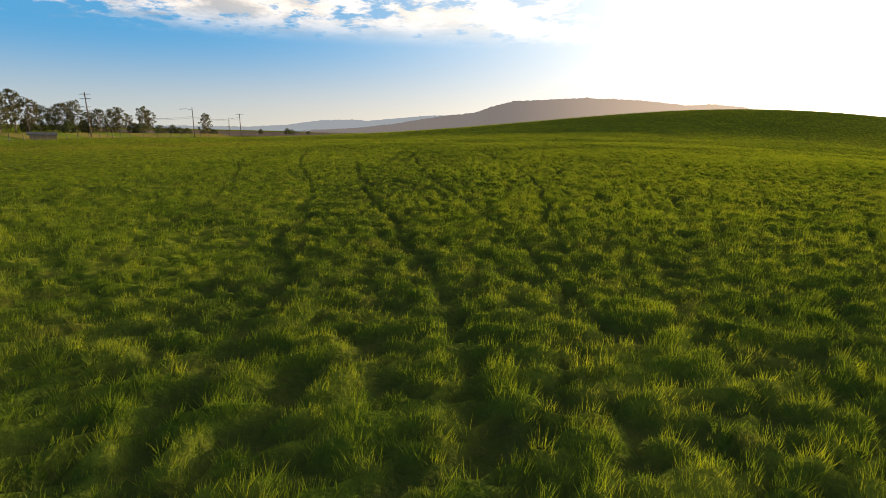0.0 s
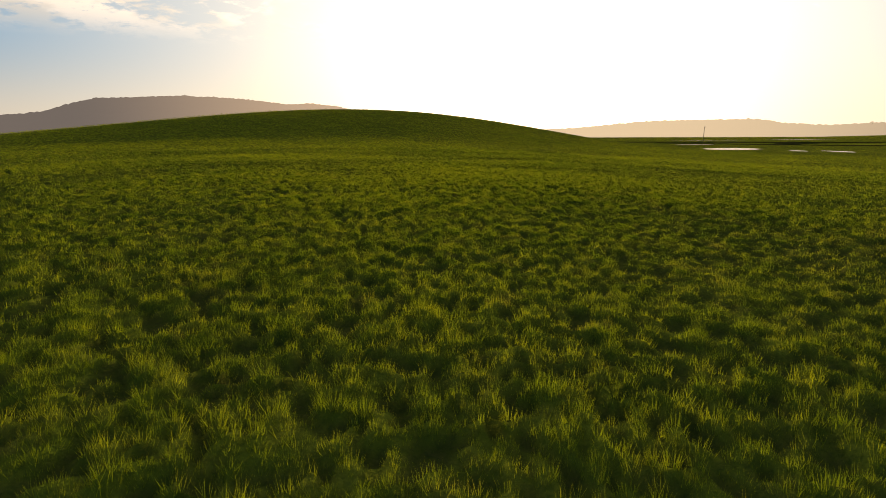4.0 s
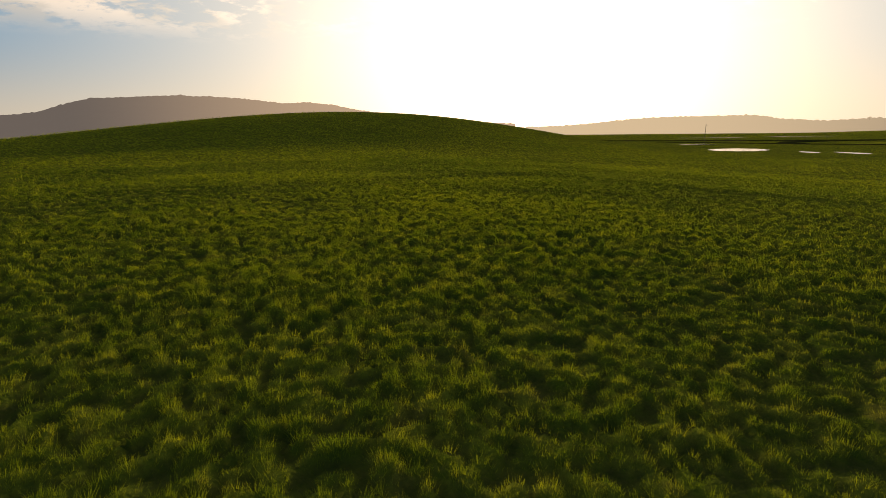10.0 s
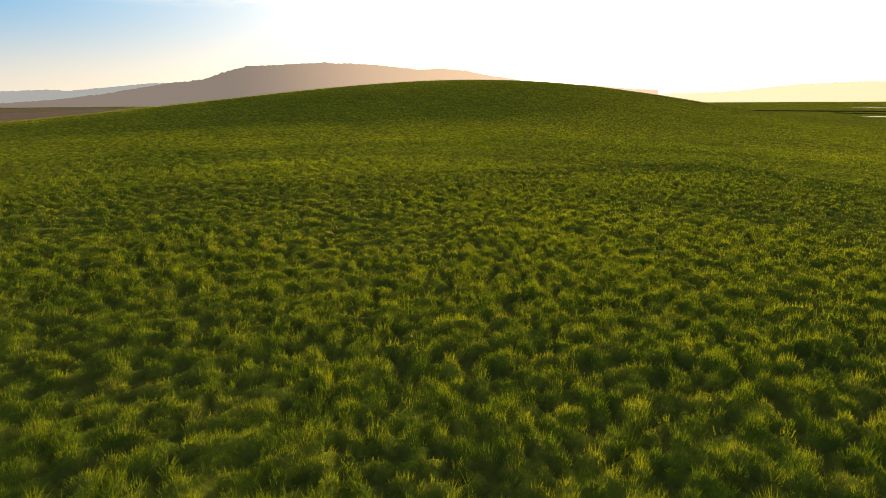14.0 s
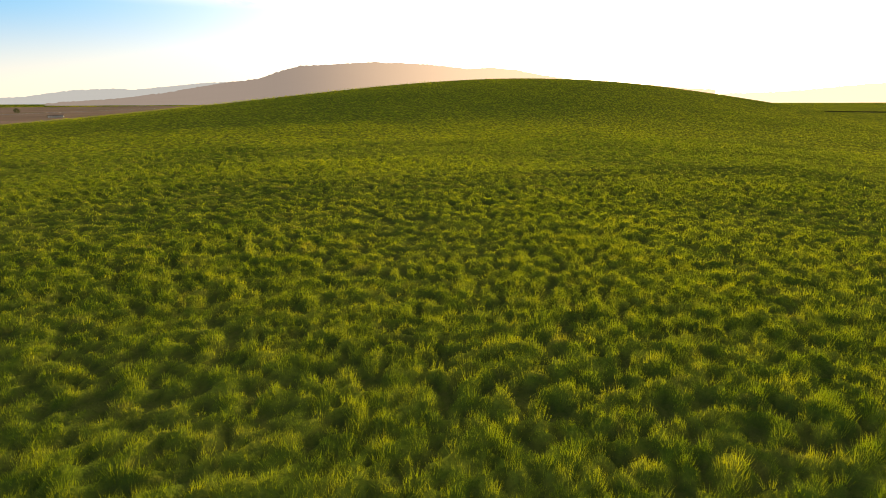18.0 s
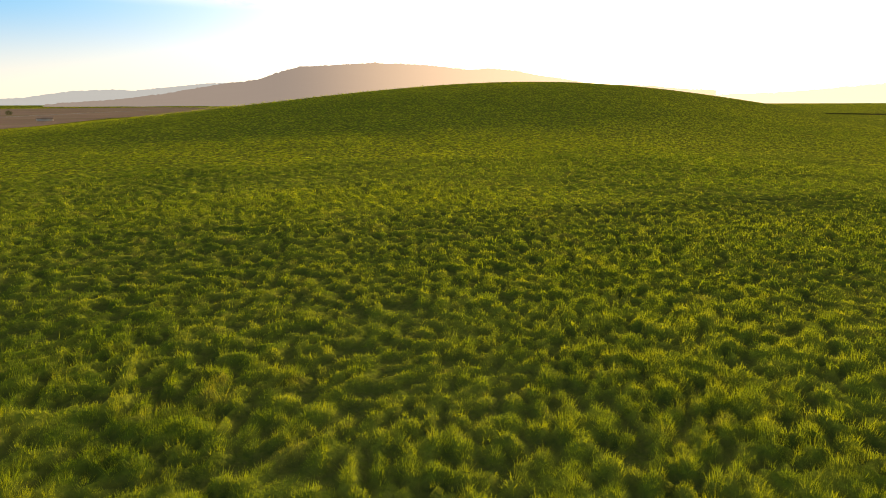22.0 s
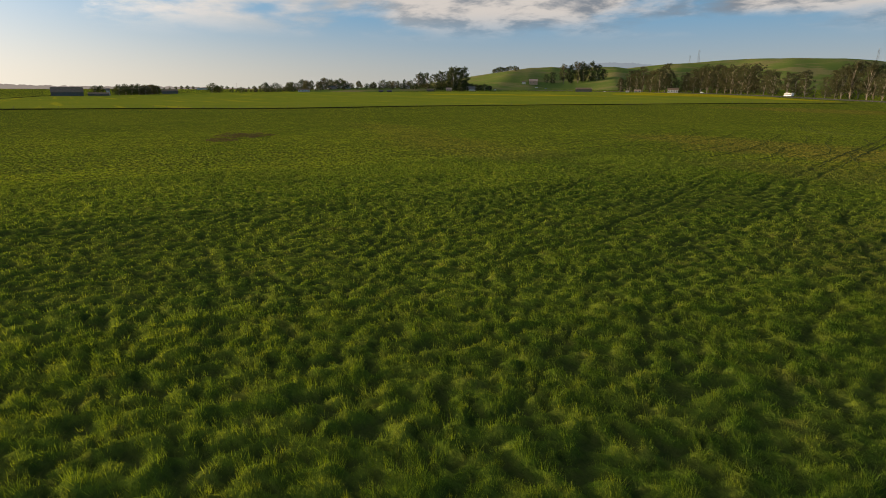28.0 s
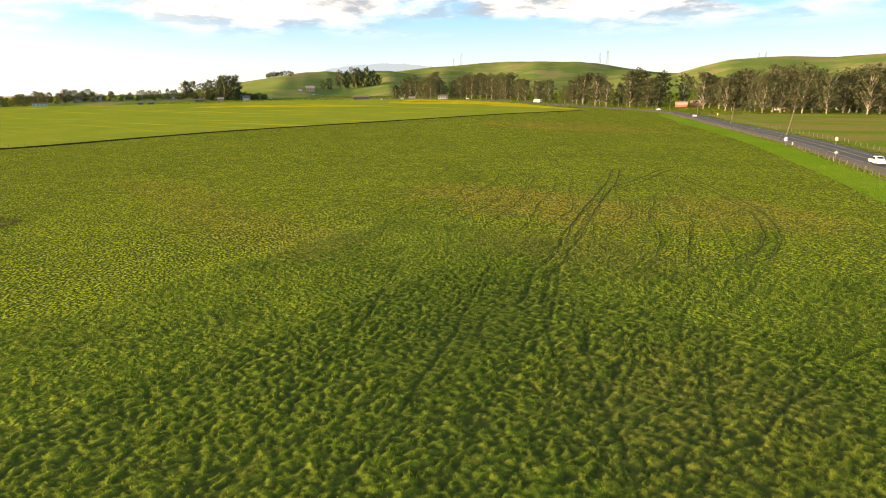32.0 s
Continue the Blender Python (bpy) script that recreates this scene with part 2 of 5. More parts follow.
def grass_material():
    """Blades: they let the low sun through."""
    m, n, out = material("grass_blade")
    co = n.add("ShaderNodeNewGeometry").outputs["Position"]
    colour, tuft, fine = field_colour(n, co)
    bright = n.mix(1.0, colour, (1.40, 1.50, 1.1), "MULTIPLY")
    d = n.add("ShaderNodeBsdfDiffuse")
    n.link(bright, d.inputs[0])
    t = n.add("ShaderNodeBsdfTranslucent")
    n.link(n.mix(1.0, bright, (1.50, 1.30, 0.75), "MULTIPLY"), t.inputs[0])
    g = n.add("ShaderNodeBsdfGlossy")
    g.inputs[0].default_value = (0.9, 0.82, 0.50, 1)
    g.inputs["Roughness"].default_value = 0.5
    mix = n.add("ShaderNodeMixShader")
    mix.inputs[0].default_value = 0.5
    n.link(d.outputs[0], mix.inputs[1])
    n.link(t.outputs[0], mix.inputs[2])
    last = n.add("ShaderNodeMixShader")
    last.inputs[0].default_value = 0.010
    n.link(mix.outputs[0], last.inputs[1])
    n.link(g.outputs[0], last.inputs[2])
    n.link(last.outputs[0], out.inputs[0])
    return m


def leaf_material(name, a, b, through_tint):
    m, n, out = material(name)
    co = n.add("ShaderNodeTexCoord").outputs["Object"]
    tone = n.mix(n.ramp(n.noise(co, 0.5, 4.0), 0.35, 0.65), a, b)
    info = n.add("ShaderNodeObjectInfo").outputs["Random"]
    tone = n.mix(n.ramp(info, 0, 1, 0.0, 0.35, False), tone, b)
    d = n.add("ShaderNodeBsdfDiffuse")
    n.link(tone, d.inputs[0])
    t = n.add("ShaderNodeBsdfTranslucent")
    n.link(n.mix(1.0, tone, through_tint, "MULTIPLY"), t.inputs[0])
    mix = n.add("ShaderNodeMixShader")
    mix.inputs[0].default_value = 0.35
    n.link(d.outputs[0], mix.inputs[1])
    n.link(t.outputs[0], mix.inputs[2])
    n.link(mix.outputs[0], out.inputs[0])
    return m


def field_material(name, a, b, streak, scale=0.05, stretch=(1, 1, 1), turn=0.0, hi=0.62):
    """A farmed field: two tones, with drifts of a third colour drawn out along one way."""
    m, n, out = material(name)
    co = n.add("ShaderNodeNewGeometry").outputs["Position"]
    mp = n.add("ShaderNodeMapping")
    mp.inputs["Rotation"].default_value, mp.inputs["Scale"].default_value = (0, 0, radians(turn)), stretch
    n.link(co, mp.inputs[0])
    tone = n.mix(n.ramp(n.noise(co, scale, 4.0), 0.35, 0.65), a, b)
    tone = n.mix(n.ramp(n.noise(mp.outputs[0], 0.03, 4.0, 0.6), hi - 0.08, hi + 0.05), tone, streak)
    fine = n.noise(co, 1.6, 5.0, 0.7)
    tone = n.mix(n.ramp(fine, 0.35, 0.7, 0.0, 0.5), tone, (a[0] * 0.6, a[1] * 0.6, a[2] * 0.6))
    p = n.add("ShaderNodeBsdfPrincipled")
    n.link(tone, p.inputs["Base Color"])
    p.inputs["Roughness"].default_value = 0.95
    p.inputs["Specular IOR Level"].default_value = 0.0
    bp = n.add("ShaderNodeBump")
    bp.inputs["Strength"].default_value, bp.inputs["Distance"].default_value = 0.8, 0.3
    n.link(fine, bp.inputs["Height"])
    n.link(bp.outputs[0], p.inputs["Normal"])
    n.link(p.outputs[0], out.inputs[0])
    return m


def haze_glow_material(name, tone, air, bright, share):
    """Far hills: their own colour under haze painted as emission, brighter towards the sun."""
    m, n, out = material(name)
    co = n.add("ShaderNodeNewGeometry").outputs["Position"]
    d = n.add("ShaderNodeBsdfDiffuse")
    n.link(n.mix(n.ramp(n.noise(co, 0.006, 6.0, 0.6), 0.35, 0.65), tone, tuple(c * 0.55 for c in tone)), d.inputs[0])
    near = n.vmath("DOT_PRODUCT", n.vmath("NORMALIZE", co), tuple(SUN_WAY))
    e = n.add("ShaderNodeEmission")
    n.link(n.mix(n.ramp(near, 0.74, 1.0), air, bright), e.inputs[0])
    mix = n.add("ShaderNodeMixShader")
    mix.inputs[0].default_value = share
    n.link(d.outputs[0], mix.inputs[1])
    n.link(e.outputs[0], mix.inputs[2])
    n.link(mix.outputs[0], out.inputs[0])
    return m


def water_material():
    m, n, out = material("still_water")
    co = n.add("ShaderNodeNewGeometry").outputs["Position"]
    p = n.add("ShaderNodeBsdfPrincipled")
    p.inputs["Base Color"].default_value = (0.03, 0.03, 0.025, 1)
    p.inputs["Roughness"].default_value, p.inputs["IOR"].default_value = 0.06, 1.33
    b = n.add("ShaderNodeBump")
    b.inputs["Strength"].default_value, b.inputs["Distance"].default_value = 0.08, 0.02
    n.link(n.noise(co, 3.0, 3.0), b.inputs["Height"])
    n.link(b.outputs[0], p.inputs["Normal"])
    n.link(p.outputs[0], out.inputs[0])
    return m


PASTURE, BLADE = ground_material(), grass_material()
GUM_LEAF = leaf_material("gum_leaf", (0.078, 0.094, 0.044), (0.118, 0.112, 0.062), (1.3, 1.1, 0.6))
DARK_LEAF = leaf_material("dark_leaf", (0.055, 0.075, 0.036), (0.090, 0.105, 0.052), (1.2, 1.1, 0.6))
BARK = plain("gum_bark", (0.40, 0.33, 0.25), (0.20, 0.15, 0.11), 0.7, 0.85, bump=0.03)
POLE_WOOD = plain("pole_wood", (0.12, 0.085, 0.06), (0.19, 0.14, 0.095), 1.5, 0.85, bump=0.01)
GREY_WOOD = plain("grey_wood", (0.21, 0.17, 0.13), (0.11, 0.09, 0.07), 4.0, 0.85, bump=0.01)
STEEL = plain("galvanised_steel", (0.42, 0.43, 0.44), (0.30, 0.31, 0.32), 3.0, 0.45, 0.8)
WIRE = plain("dark_wire", (0.06, 0.06, 0.06), (0.09, 0.085, 0.08), 3.0, 0.5, 0.5)
WHITE = plain("white_paint", (0.66, 0.64, 0.60), (0.48, 0.46, 0.42), 1.0, 0.5)
SIGN_WHITE = plain("sign_white", (0.62, 0.61, 0.58), (0.54, 0.53, 0.50), 2.0, 0.4)
SIGN_BACK = plain("sign_back", (0.33, 0.32, 0.30), (0.25, 0.24, 0.22), 2.0, 0.5, 0.6)
SIGN_YELLOW = plain("sign_yellow", (0.75, 0.56, 0.10), (0.62, 0.46, 0.08), 2.0, 0.45)
RED_WALL = plain("red_boards", (0.42, 0.16, 0.10), (0.34, 0.13, 0.085), 1.2, 0.8)
TAN_WALL = plain("tan_stucco", (0.56, 0.38, 0.24), (0.45, 0.30, 0.19), 1.2, 0.8)
GREY_WALL = plain("grey_boards", (0.20, 0.165, 0.14), (0.13, 0.11, 0.095), 1.2, 0.8)
TIN = plain("tin_roof", (0.30, 0.21, 0.15), (0.22, 0.155, 0.11), 0.5, 0.85, 0.0, gloss=0.03)
SLATE = plain("dark_roof", (0.10, 0.09, 0.085), (0.15, 0.13, 0.12), 1.0, 0.7)
RUST_ROOF = plain("rusty_roof", (0.48, 0.27, 0.19), (0.56, 0.44, 0.36), 0.4, 0.7)
PANE = plain("dark_pane", (0.02, 0.025, 0.03), (0.04, 0.045, 0.05), 1.0, 0.12)
ASPHALT = plain("asphalt", (0.105, 0.096, 0.090), (0.145, 0.134, 0.125), 0.35, 0.9, bump=0.004, gloss=0.08)
GRAVEL = plain("gravel_verge", (0.22, 0.175, 0.13), (0.14, 0.115, 0.085), 0.8, 0.95, bump=0.02, gloss=0.05)
LINE_WHITE = plain("road_white", (0.62, 0.62, 0.59), (0.45, 0.45, 0.43), 0.9, 0.7)
LINE_YELLOW = plain("road_yellow", (0.58, 0.42, 0.09), (0.44, 0.32, 0.07), 0.9, 0.7)
MUSTARD = field_material("mustard_field", (0.235, 0.285, 0.030), (0.285, 0.310, 0.036), (0.46, 0.42, 0.03), 0.03, (0.16, 3.2, 1), -25, 0.63)
BLOOM = field_material("mustard_bloom", (0.42, 0.37, 0.02), (0.60, 0.48, 0.02), (0.20, 0.24, 0.02), 0.08, (0.3, 1.5, 1), -35, 0.60)
VERGE_GREEN = field_material("verge_grass", (0.165, 0.275, 0.018), (0.205, 0.300, 0.024), (0.24, 0.26, 0.04))
FIELD_DRY = field_material("dry_field", (0.200, 0.148, 0.116), (0.250, 0.188, 0.150), (0.165, 0.150, 0.080), 0.02, (0.4, 2.0, 1), 10, 0.60)
FIELD_OLIVE = field_material("olive_field", (0.165, 0.240, 0.024), (0.220, 0.230, 0.042), (0.29, 0.225, 0.065), 0.03, (0.5, 1.6, 1), 20, 0.52)
BANK_DARK = field_material("ditch_bank", (0.030, 0.038, 0.012), (0.055, 0.055, 0.018), (0.075, 0.060, 0.030))
BRUSH = leaf_material("dry_brush", (0.110, 0.090, 0.045), (0.150, 0.120, 0.060), (1.1, 1.0, 0.7))
HILL_GREEN = field_material("hill_grass", (0.150, 0.205, 0.046), (0.205, 0.245, 0.060), (0.290, 0.245, 0.100), 0.006, (0.4, 0.4, 1), 0, 0.56)
WATER = water_material()
# the haze on these far hills is a glow put into the material
MOUNT_NEAR = haze_glow_material("mountain_slope", (0.07, 0.07, 0.05), (0.185, 0.170, 0.175), (0.72, 0.56, 0.44), 0.86)
MOUNT_FAR = haze_glow_material("mountain_far", (0.07, 0.08, 0.07), (0.27, 0.31, 0.36), (0.50, 0.50, 0.48), 0.88)
MOUNT_WEST = haze_glow_material("mountain_in_haze", (0.08, 0.07, 0.05), (0.29, 0.25, 0.225), (0.86, 0.72, 0.54), 0.88)


# ---- mesh helpers ----
def mesh_from(name, verts, faces, mat, smooth=False):
    me = bpy.data.meshes.new(name)
    verts = np.asarray(verts, np.float32)
    faces = np.asarray(faces, np.int32)
    k = faces.shape[1]
    me.vertices.add(len(verts))
    me.vertices.foreach_set("co", verts.ravel())
    me.loops.add(faces.size)
    me.loops.foreach_set("vertex_index", faces.ravel())
    me.polygons.add(len(faces))
    me.polygons.foreach_set("loop_start", np.arange(0, faces.size, k, dtype=np.int32))
    if smooth:
        me.polygons.foreach_set("use_smooth", np.ones(len(faces), bool))
    me.update(calc_edges=True)
    me.materials.append(mat)
    return me


def part(name, bm, mat, parent=None, label="", smooth=False):
    me = bpy.data.meshes.new(name)
    bm.normal_update()
    bm.to_mesh(me)
    bm.free()
    me.materials.append(mat)
    if smooth:
        me.polygons.foreach_set("use_smooth", np.ones(len(me.polygons), bool))
    ob = new(name, me)
    ob.parent = parent
    return tagged(ob, label) if label else ob


def box(bm, lo, hi, bevel=0.0, m=None):
    """A box between two corners, with softened edges."""
    size = [b - a for a, b in zip(lo, hi)]
    mid = [(a + b) / 2 for a, b in zip(lo, hi)]
    made = bmesh.ops.create_cube(bm, size=1.0, matrix=Matrix.LocRotScale(mid, None, size))["verts"]
    if bevel:
        edges = list({e for v in made for e in v.link_edges})
        made = bmesh.ops.bevel(bm, geom=edges, offset=bevel, segments=1, affect="EDGES", profile=0.5)["verts"]
        made = [v for v in made if v.is_valid]
    if m is not None:
        bmesh.ops.transform(bm, matrix=m, verts=made)
    return bm


def rod(bm, a, b, ra, rb=None, sides=8):
    """A tapered round rod from a to b."""
    a, b = Vector(a), Vector(b)
    rb = ra if rb is None else rb
    m = Matrix.Translation((a + b) / 2) @ (b - a).to_track_quat("Z", "Y").to_matrix().to_4x4()
    bmesh.ops.create_cone(bm, cap_ends=True, segments=sides, radius1=ra, radius2=rb, depth=(b - a).length, matrix=m)
    return bm


def solid(points, z0, z1):
    """An upright prism on the given outline."""
    bm = bmesh.new()
    low = [bm.verts.new((x, y, z0)) for x, y in points]
    high = [bm.verts.new((x, y, z1)) for x, y in points]
    bm.faces.new(high)
    bm.faces.new(low[::-1])
    for i in range(len(points)):
        j = (i + 1) % len(points)
        bm.faces.new((low[i], low[j], high[j], high[i]))
    return bm


# ---- the lie of the land ----
TABLE = np.random.RandomState(7).rand(256, 256)
CELL = np.random.RandomState(11).rand(256, 256, 4)


def drift(x, y, scale, shift=0):
    """Smooth noise, 0 to 1, with features of about that many metres."""
    x, y = np.asarray(x) / scale + shift * 17.3, np.asarray(y) / scale + shift * 5.7
    i, j = np.floor(x).astype(int), np.floor(y).astype(int)
    u, v = x - i, y - j
    u, v = u * u * (3 - 2 * u), v * v * (3 - 2 * v)
    a, b = TABLE[i % 256, j % 256], TABLE[(i + 1) % 256, j % 256]
    c, d = TABLE[i % 256, (j + 1) % 256], TABLE[(i + 1) % 256, (j + 1) % 256]
    return (a * (1 - u) + b * u) * (1 - v) + (c * (1 - u) + d * u) * v


def lie(x, y):
    """The broad form: a long, low hill north-east of a plain that rises gently towards the southern hills."""
    c, s = math.cos(0.367), math.sin(0.367)
    u, v = ((x - 97.2) * c + (y - 178.0) * s) / 101.2, ((y - 178.0) * c - (x - 97.2) * s) / 60.4
    return -1.808 + 12.46 * np.exp(-((u * u + v * v) ** 1.038)) * (1 - 0.95 * np.exp(-(((x - 203) ** 2 + (y - 112) ** 2) / 42.0**2) ** 1.5)) + 1.577 * np.exp(-((x - 20) ** 2 + (y - 60) ** 2) / 52.6**2) + 0.021 * np.clip(0.5 * x - 0.866 * y - 430, 0, 420)


def tussock(x, y):
    """0 to 1: domed clumps of grass, about 0.3 m apart, uneven in size."""
    x0, y0 = x, y
    x = x0 + 0.45 * (drift(x0, y0, 0.9, 1) - 0.5) + 0.9 * (drift(x0, y0, 3.0, 2) - 0.5)
    y = y0 + 0.45 * (drift(x0, y0, 0.9, 3) - 0.5) + 0.9 * (drift(x0, y0, 3.0, 4) - 0.5)
    size = 0.315
    gx, gy = x / size, y / size
    i, j = np.floor(gx).astype(int), np.floor(gy).astype(int)
    best = np.zeros_like(gx)
    for di in (-1, 0, 1):
        for dj in (-1, 0, 1):
            cell = CELL[(i + di) % 256, (j + dj) % 256]
            cx, cy = i + di + cell[..., 0], j + dj + cell[..., 1]
            r = 0.40 + 0.46 * cell[..., 2]
            amp = np.where(cell[..., 3] < 0.12, 0.0, 0.45 + 0.6 * cell[..., 3])
            d2 = ((gx - cx) ** 2 + (gy - cy) ** 2) / r**2
            best = np.maximum(best, amp * np.clip(1 - d2, 0, 1) ** 0.75)
    return best * (0.65 + 0.7 * drift(x0, y0, 7.0, 5))


# trodden trails and wheel ruts: half width, depth, and points along them
TRAILS = [
    (0.20, 0.11, [(-2.5, 5), (-2.9, 9.9), (-3.6, 12.7), (-4.1, 17), (-5.9, 25.1), (-9.6, 38.3), (-14, 60)]),
    (0.20, 0.12, [(0.6, 4), (-0.1, 8.8), (-0.4, 11.3), (-0.9, 14.2), (-1.8, 17.2), (-3.3, 23.3), (-6, 40)]),
    (0.18, 0.10, [(2.1, 7), (1.9, 11), (1.7, 13.7), (0.9, 20.4), (-0.2, 25.6), (-1.4, 34.5), (-3, 50)]),
    (0.18, 0.10, [(2.6, 12), (3.2, 18), (3.8, 23.5), (4.2, 28.7), (3.9, 37.5), (3, 55)]),
    (0.18, 0.10, [(-6, 7), (-7, 14), (-9, 24), (-14, 40)]),
    (0.20, 0.14, [(39.4, 5.7), (37.3, 12.3), (31.9, 20.9), (27.3, 29.4)]),
    (0.20, 0.14, [(35.0, -8.5), (32.7, 6.1), (30.6, 7.5), (27.9, 17.2), (26.8, 28.3)]),
    (0.22, 0.15, [(19.5, -3.3), (22.6, 3.1), (25.2, 11.7), (26.0, 17.3), (30.6, 23.9)]),
    (0.20, 0.14, [(47.4, -6.0), (41.4, 8.8), (39.7, 19.0), (36.1, 31.7)]),
    (0.20, 0.14, [(54.4, -4.2), (48.0, 11.0), (43.7, 21.9), (40.4, 32.8)]),
    (0.20, 0.12, [(62.9, 0.5), (54.4, 15.5), (48.0, 28.5), (43.7, 37.2)]),
]
for k in range(11):
    TRAILS.append((0.12, 0.06, [(23 + 3.6 * k, 36 - 1.6 * k), (25 + 4.0 * k, 20 - 1.2 * k), (25.5 + 4.6 * k + (k % 3), 4 - k), (24 + 5.4 * k, -18), (26 + 6.2 * k, -45)]))
WHEELS = [
    [(44.8, 5.4), (47.7, -2.0), (48.5, -7.4), (51.7, -18.5), (54.4, -28.3), (58.9, -45.9), (62.4, -61.2), (68.1, -80.4)],
    [(38.2, -15.4), (33.1, -17.5), (31.2, -21.9), (31.0, -27.0), (31.9, -34.6), (34.9, -44.8), (40.7, -56.7), (54.3, -78.4)],
    [(59.7, -55.3), (58.8, -67.1), (58.6, -85.8)],
    [(90.1, -93.1), (77.4, -75.3), (69.8, -72.5)],
]
for line in WHEELS:
    for side in (-0.85, 0.85):
        moved = []
        for k, (x, y) in enumerate(line):
            (xa, ya), (xb, yb) = line[max(k - 1, 0)], line[min(k + 1, len(line) - 1)]
            far = math.hypot(xb - xa, yb - ya)
            moved.append((x - side * (yb - ya) / far, y + side * (xb - xa) / far))
        TRAILS.append((0.28, 0.16, moved))


def trodden(x, y):
    """0 away from the trails, 1 in the middle of one; and the depth there."""
    fall, depth = np.zeros_like(x), np.zeros_like(x)
    xw, yw = x + 0.5 * (drift(x, y, 2.5, 8) - 0.5), y + 0.5 * (drift(x, y, 2.5, 9) - 0.5)
    for half, deep, line in TRAILS:
        lo, hi = np.min(line, 0) - 1.5, np.max(line, 0) + 1.5
        near = (xw > lo[0]) & (xw < hi[0]) & (yw > lo[1]) & (yw < hi[1])
        if not near.any():
            continue
        px, py = xw[near], yw[near]
        d = np.full(px.shape, 9.0)
        for (xa, ya), (xb, yb) in zip(line, line[1:]):
            ux, uy = xb - xa, yb - ya
            f = np.clip(((px - xa) * ux + (py - ya) * uy) / (ux * ux + uy * uy), 0, 1)
            d = np.minimum(d, np.hypot(px - xa - f * ux, py - ya - f * uy))
        one = np.exp(-((d / (half * 0.60)) ** 2))
        fall[near] = np.maximum(fall[near], one)
        depth[near] = np.maximum(depth[near], one * deep * 0.65)
    return fall, depth


def relief(x, y):
    """Tussocks and trails on top of the broad form."""
    return 0.20 * tussock(x, y) + 0.07 * (drift(x, y, 4.0, 6) - 0.5) + 0.03 * (drift(x, y, 0.45, 7) - 0.5) - trodden(x, y)[1]


def spread(zones, growth, end=4600):
    """Coordinates: even steps in each zone (from, to, step), then ever longer ones out to the ends."""
    mid = np.unique(np.concatenate([np.arange(lo, hi - step / 4, step) for lo, hi, step in zones]))
    out, s, v = [], zones[-1][2], mid[-1]
    while v < end:
        s *= growth
        v += s
        out.append(v)
    before, s, v = [], zones[0][2], mid[0]
    while v > -end:
        s *= growth
        v -= s
        before.append(v)
    return np.concatenate([before[::-1], mid, out])


def build_ground():
    xs, ys = spread([(-14, -4, 0.28), (-4, 58, 0.16), (58, 76, 0.28)], 1.07), spread([(-16, 2, 0.28), (2, 68, 0.16), (68, 86, 0.28)], 1.07)
    gx, gy = np.meshgrid(xs, ys, indexing="ij")
    step = np.maximum(np.gradient(xs)[:, None], np.gradient(ys)[None, :])
    fine, broad = np.clip(1.55 - step / 0.34 + 0.9 * (drift(gx, gy, 5.0, 21) - 0.5) * np.clip(step / 0.2 - 1, 0, 1), 0, 1), np.clip(1.5 - step / 2.6, 0, 1)
    z = lie(gx, gy)
    cover = np.full(z.shape, 1.0)
    some = broad > 0
    tall, worn = tussock(gx[some], gy[some]), trodden(gx[some], gy[some])[0]
    z[some] += (relief(gx[some], gy[some]) - 0.20 * tall * (1 - fine[some])) * broad[some]
    # low between clumps for the painted shade, lower still on trodden trails
    cover[some] += (np.clip(0.22 + 1.15 * tall, 0, 1) * (1 - 0.6 * worn) - 1.0) * fine[some]
    n, k = gx.shape
    at = np.arange(n * k).reshape(n, k)
    faces = np.stack([at[:-1, :-1], at[1:, :-1], at[1:, 1:], at[:-1, 1:]], -1).reshape(-1, 4)
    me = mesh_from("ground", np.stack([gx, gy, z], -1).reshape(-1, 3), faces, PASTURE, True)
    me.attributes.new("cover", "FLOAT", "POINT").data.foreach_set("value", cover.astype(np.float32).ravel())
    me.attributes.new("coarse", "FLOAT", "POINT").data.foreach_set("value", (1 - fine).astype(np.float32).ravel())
    tagged(new("ground", me), "green tussocky pasture rising to a low hill", "ground", kind="structure")


build_ground()

# ---- grass ----
WAY = np.array([(r[1], r[2]) for r in ROWS])


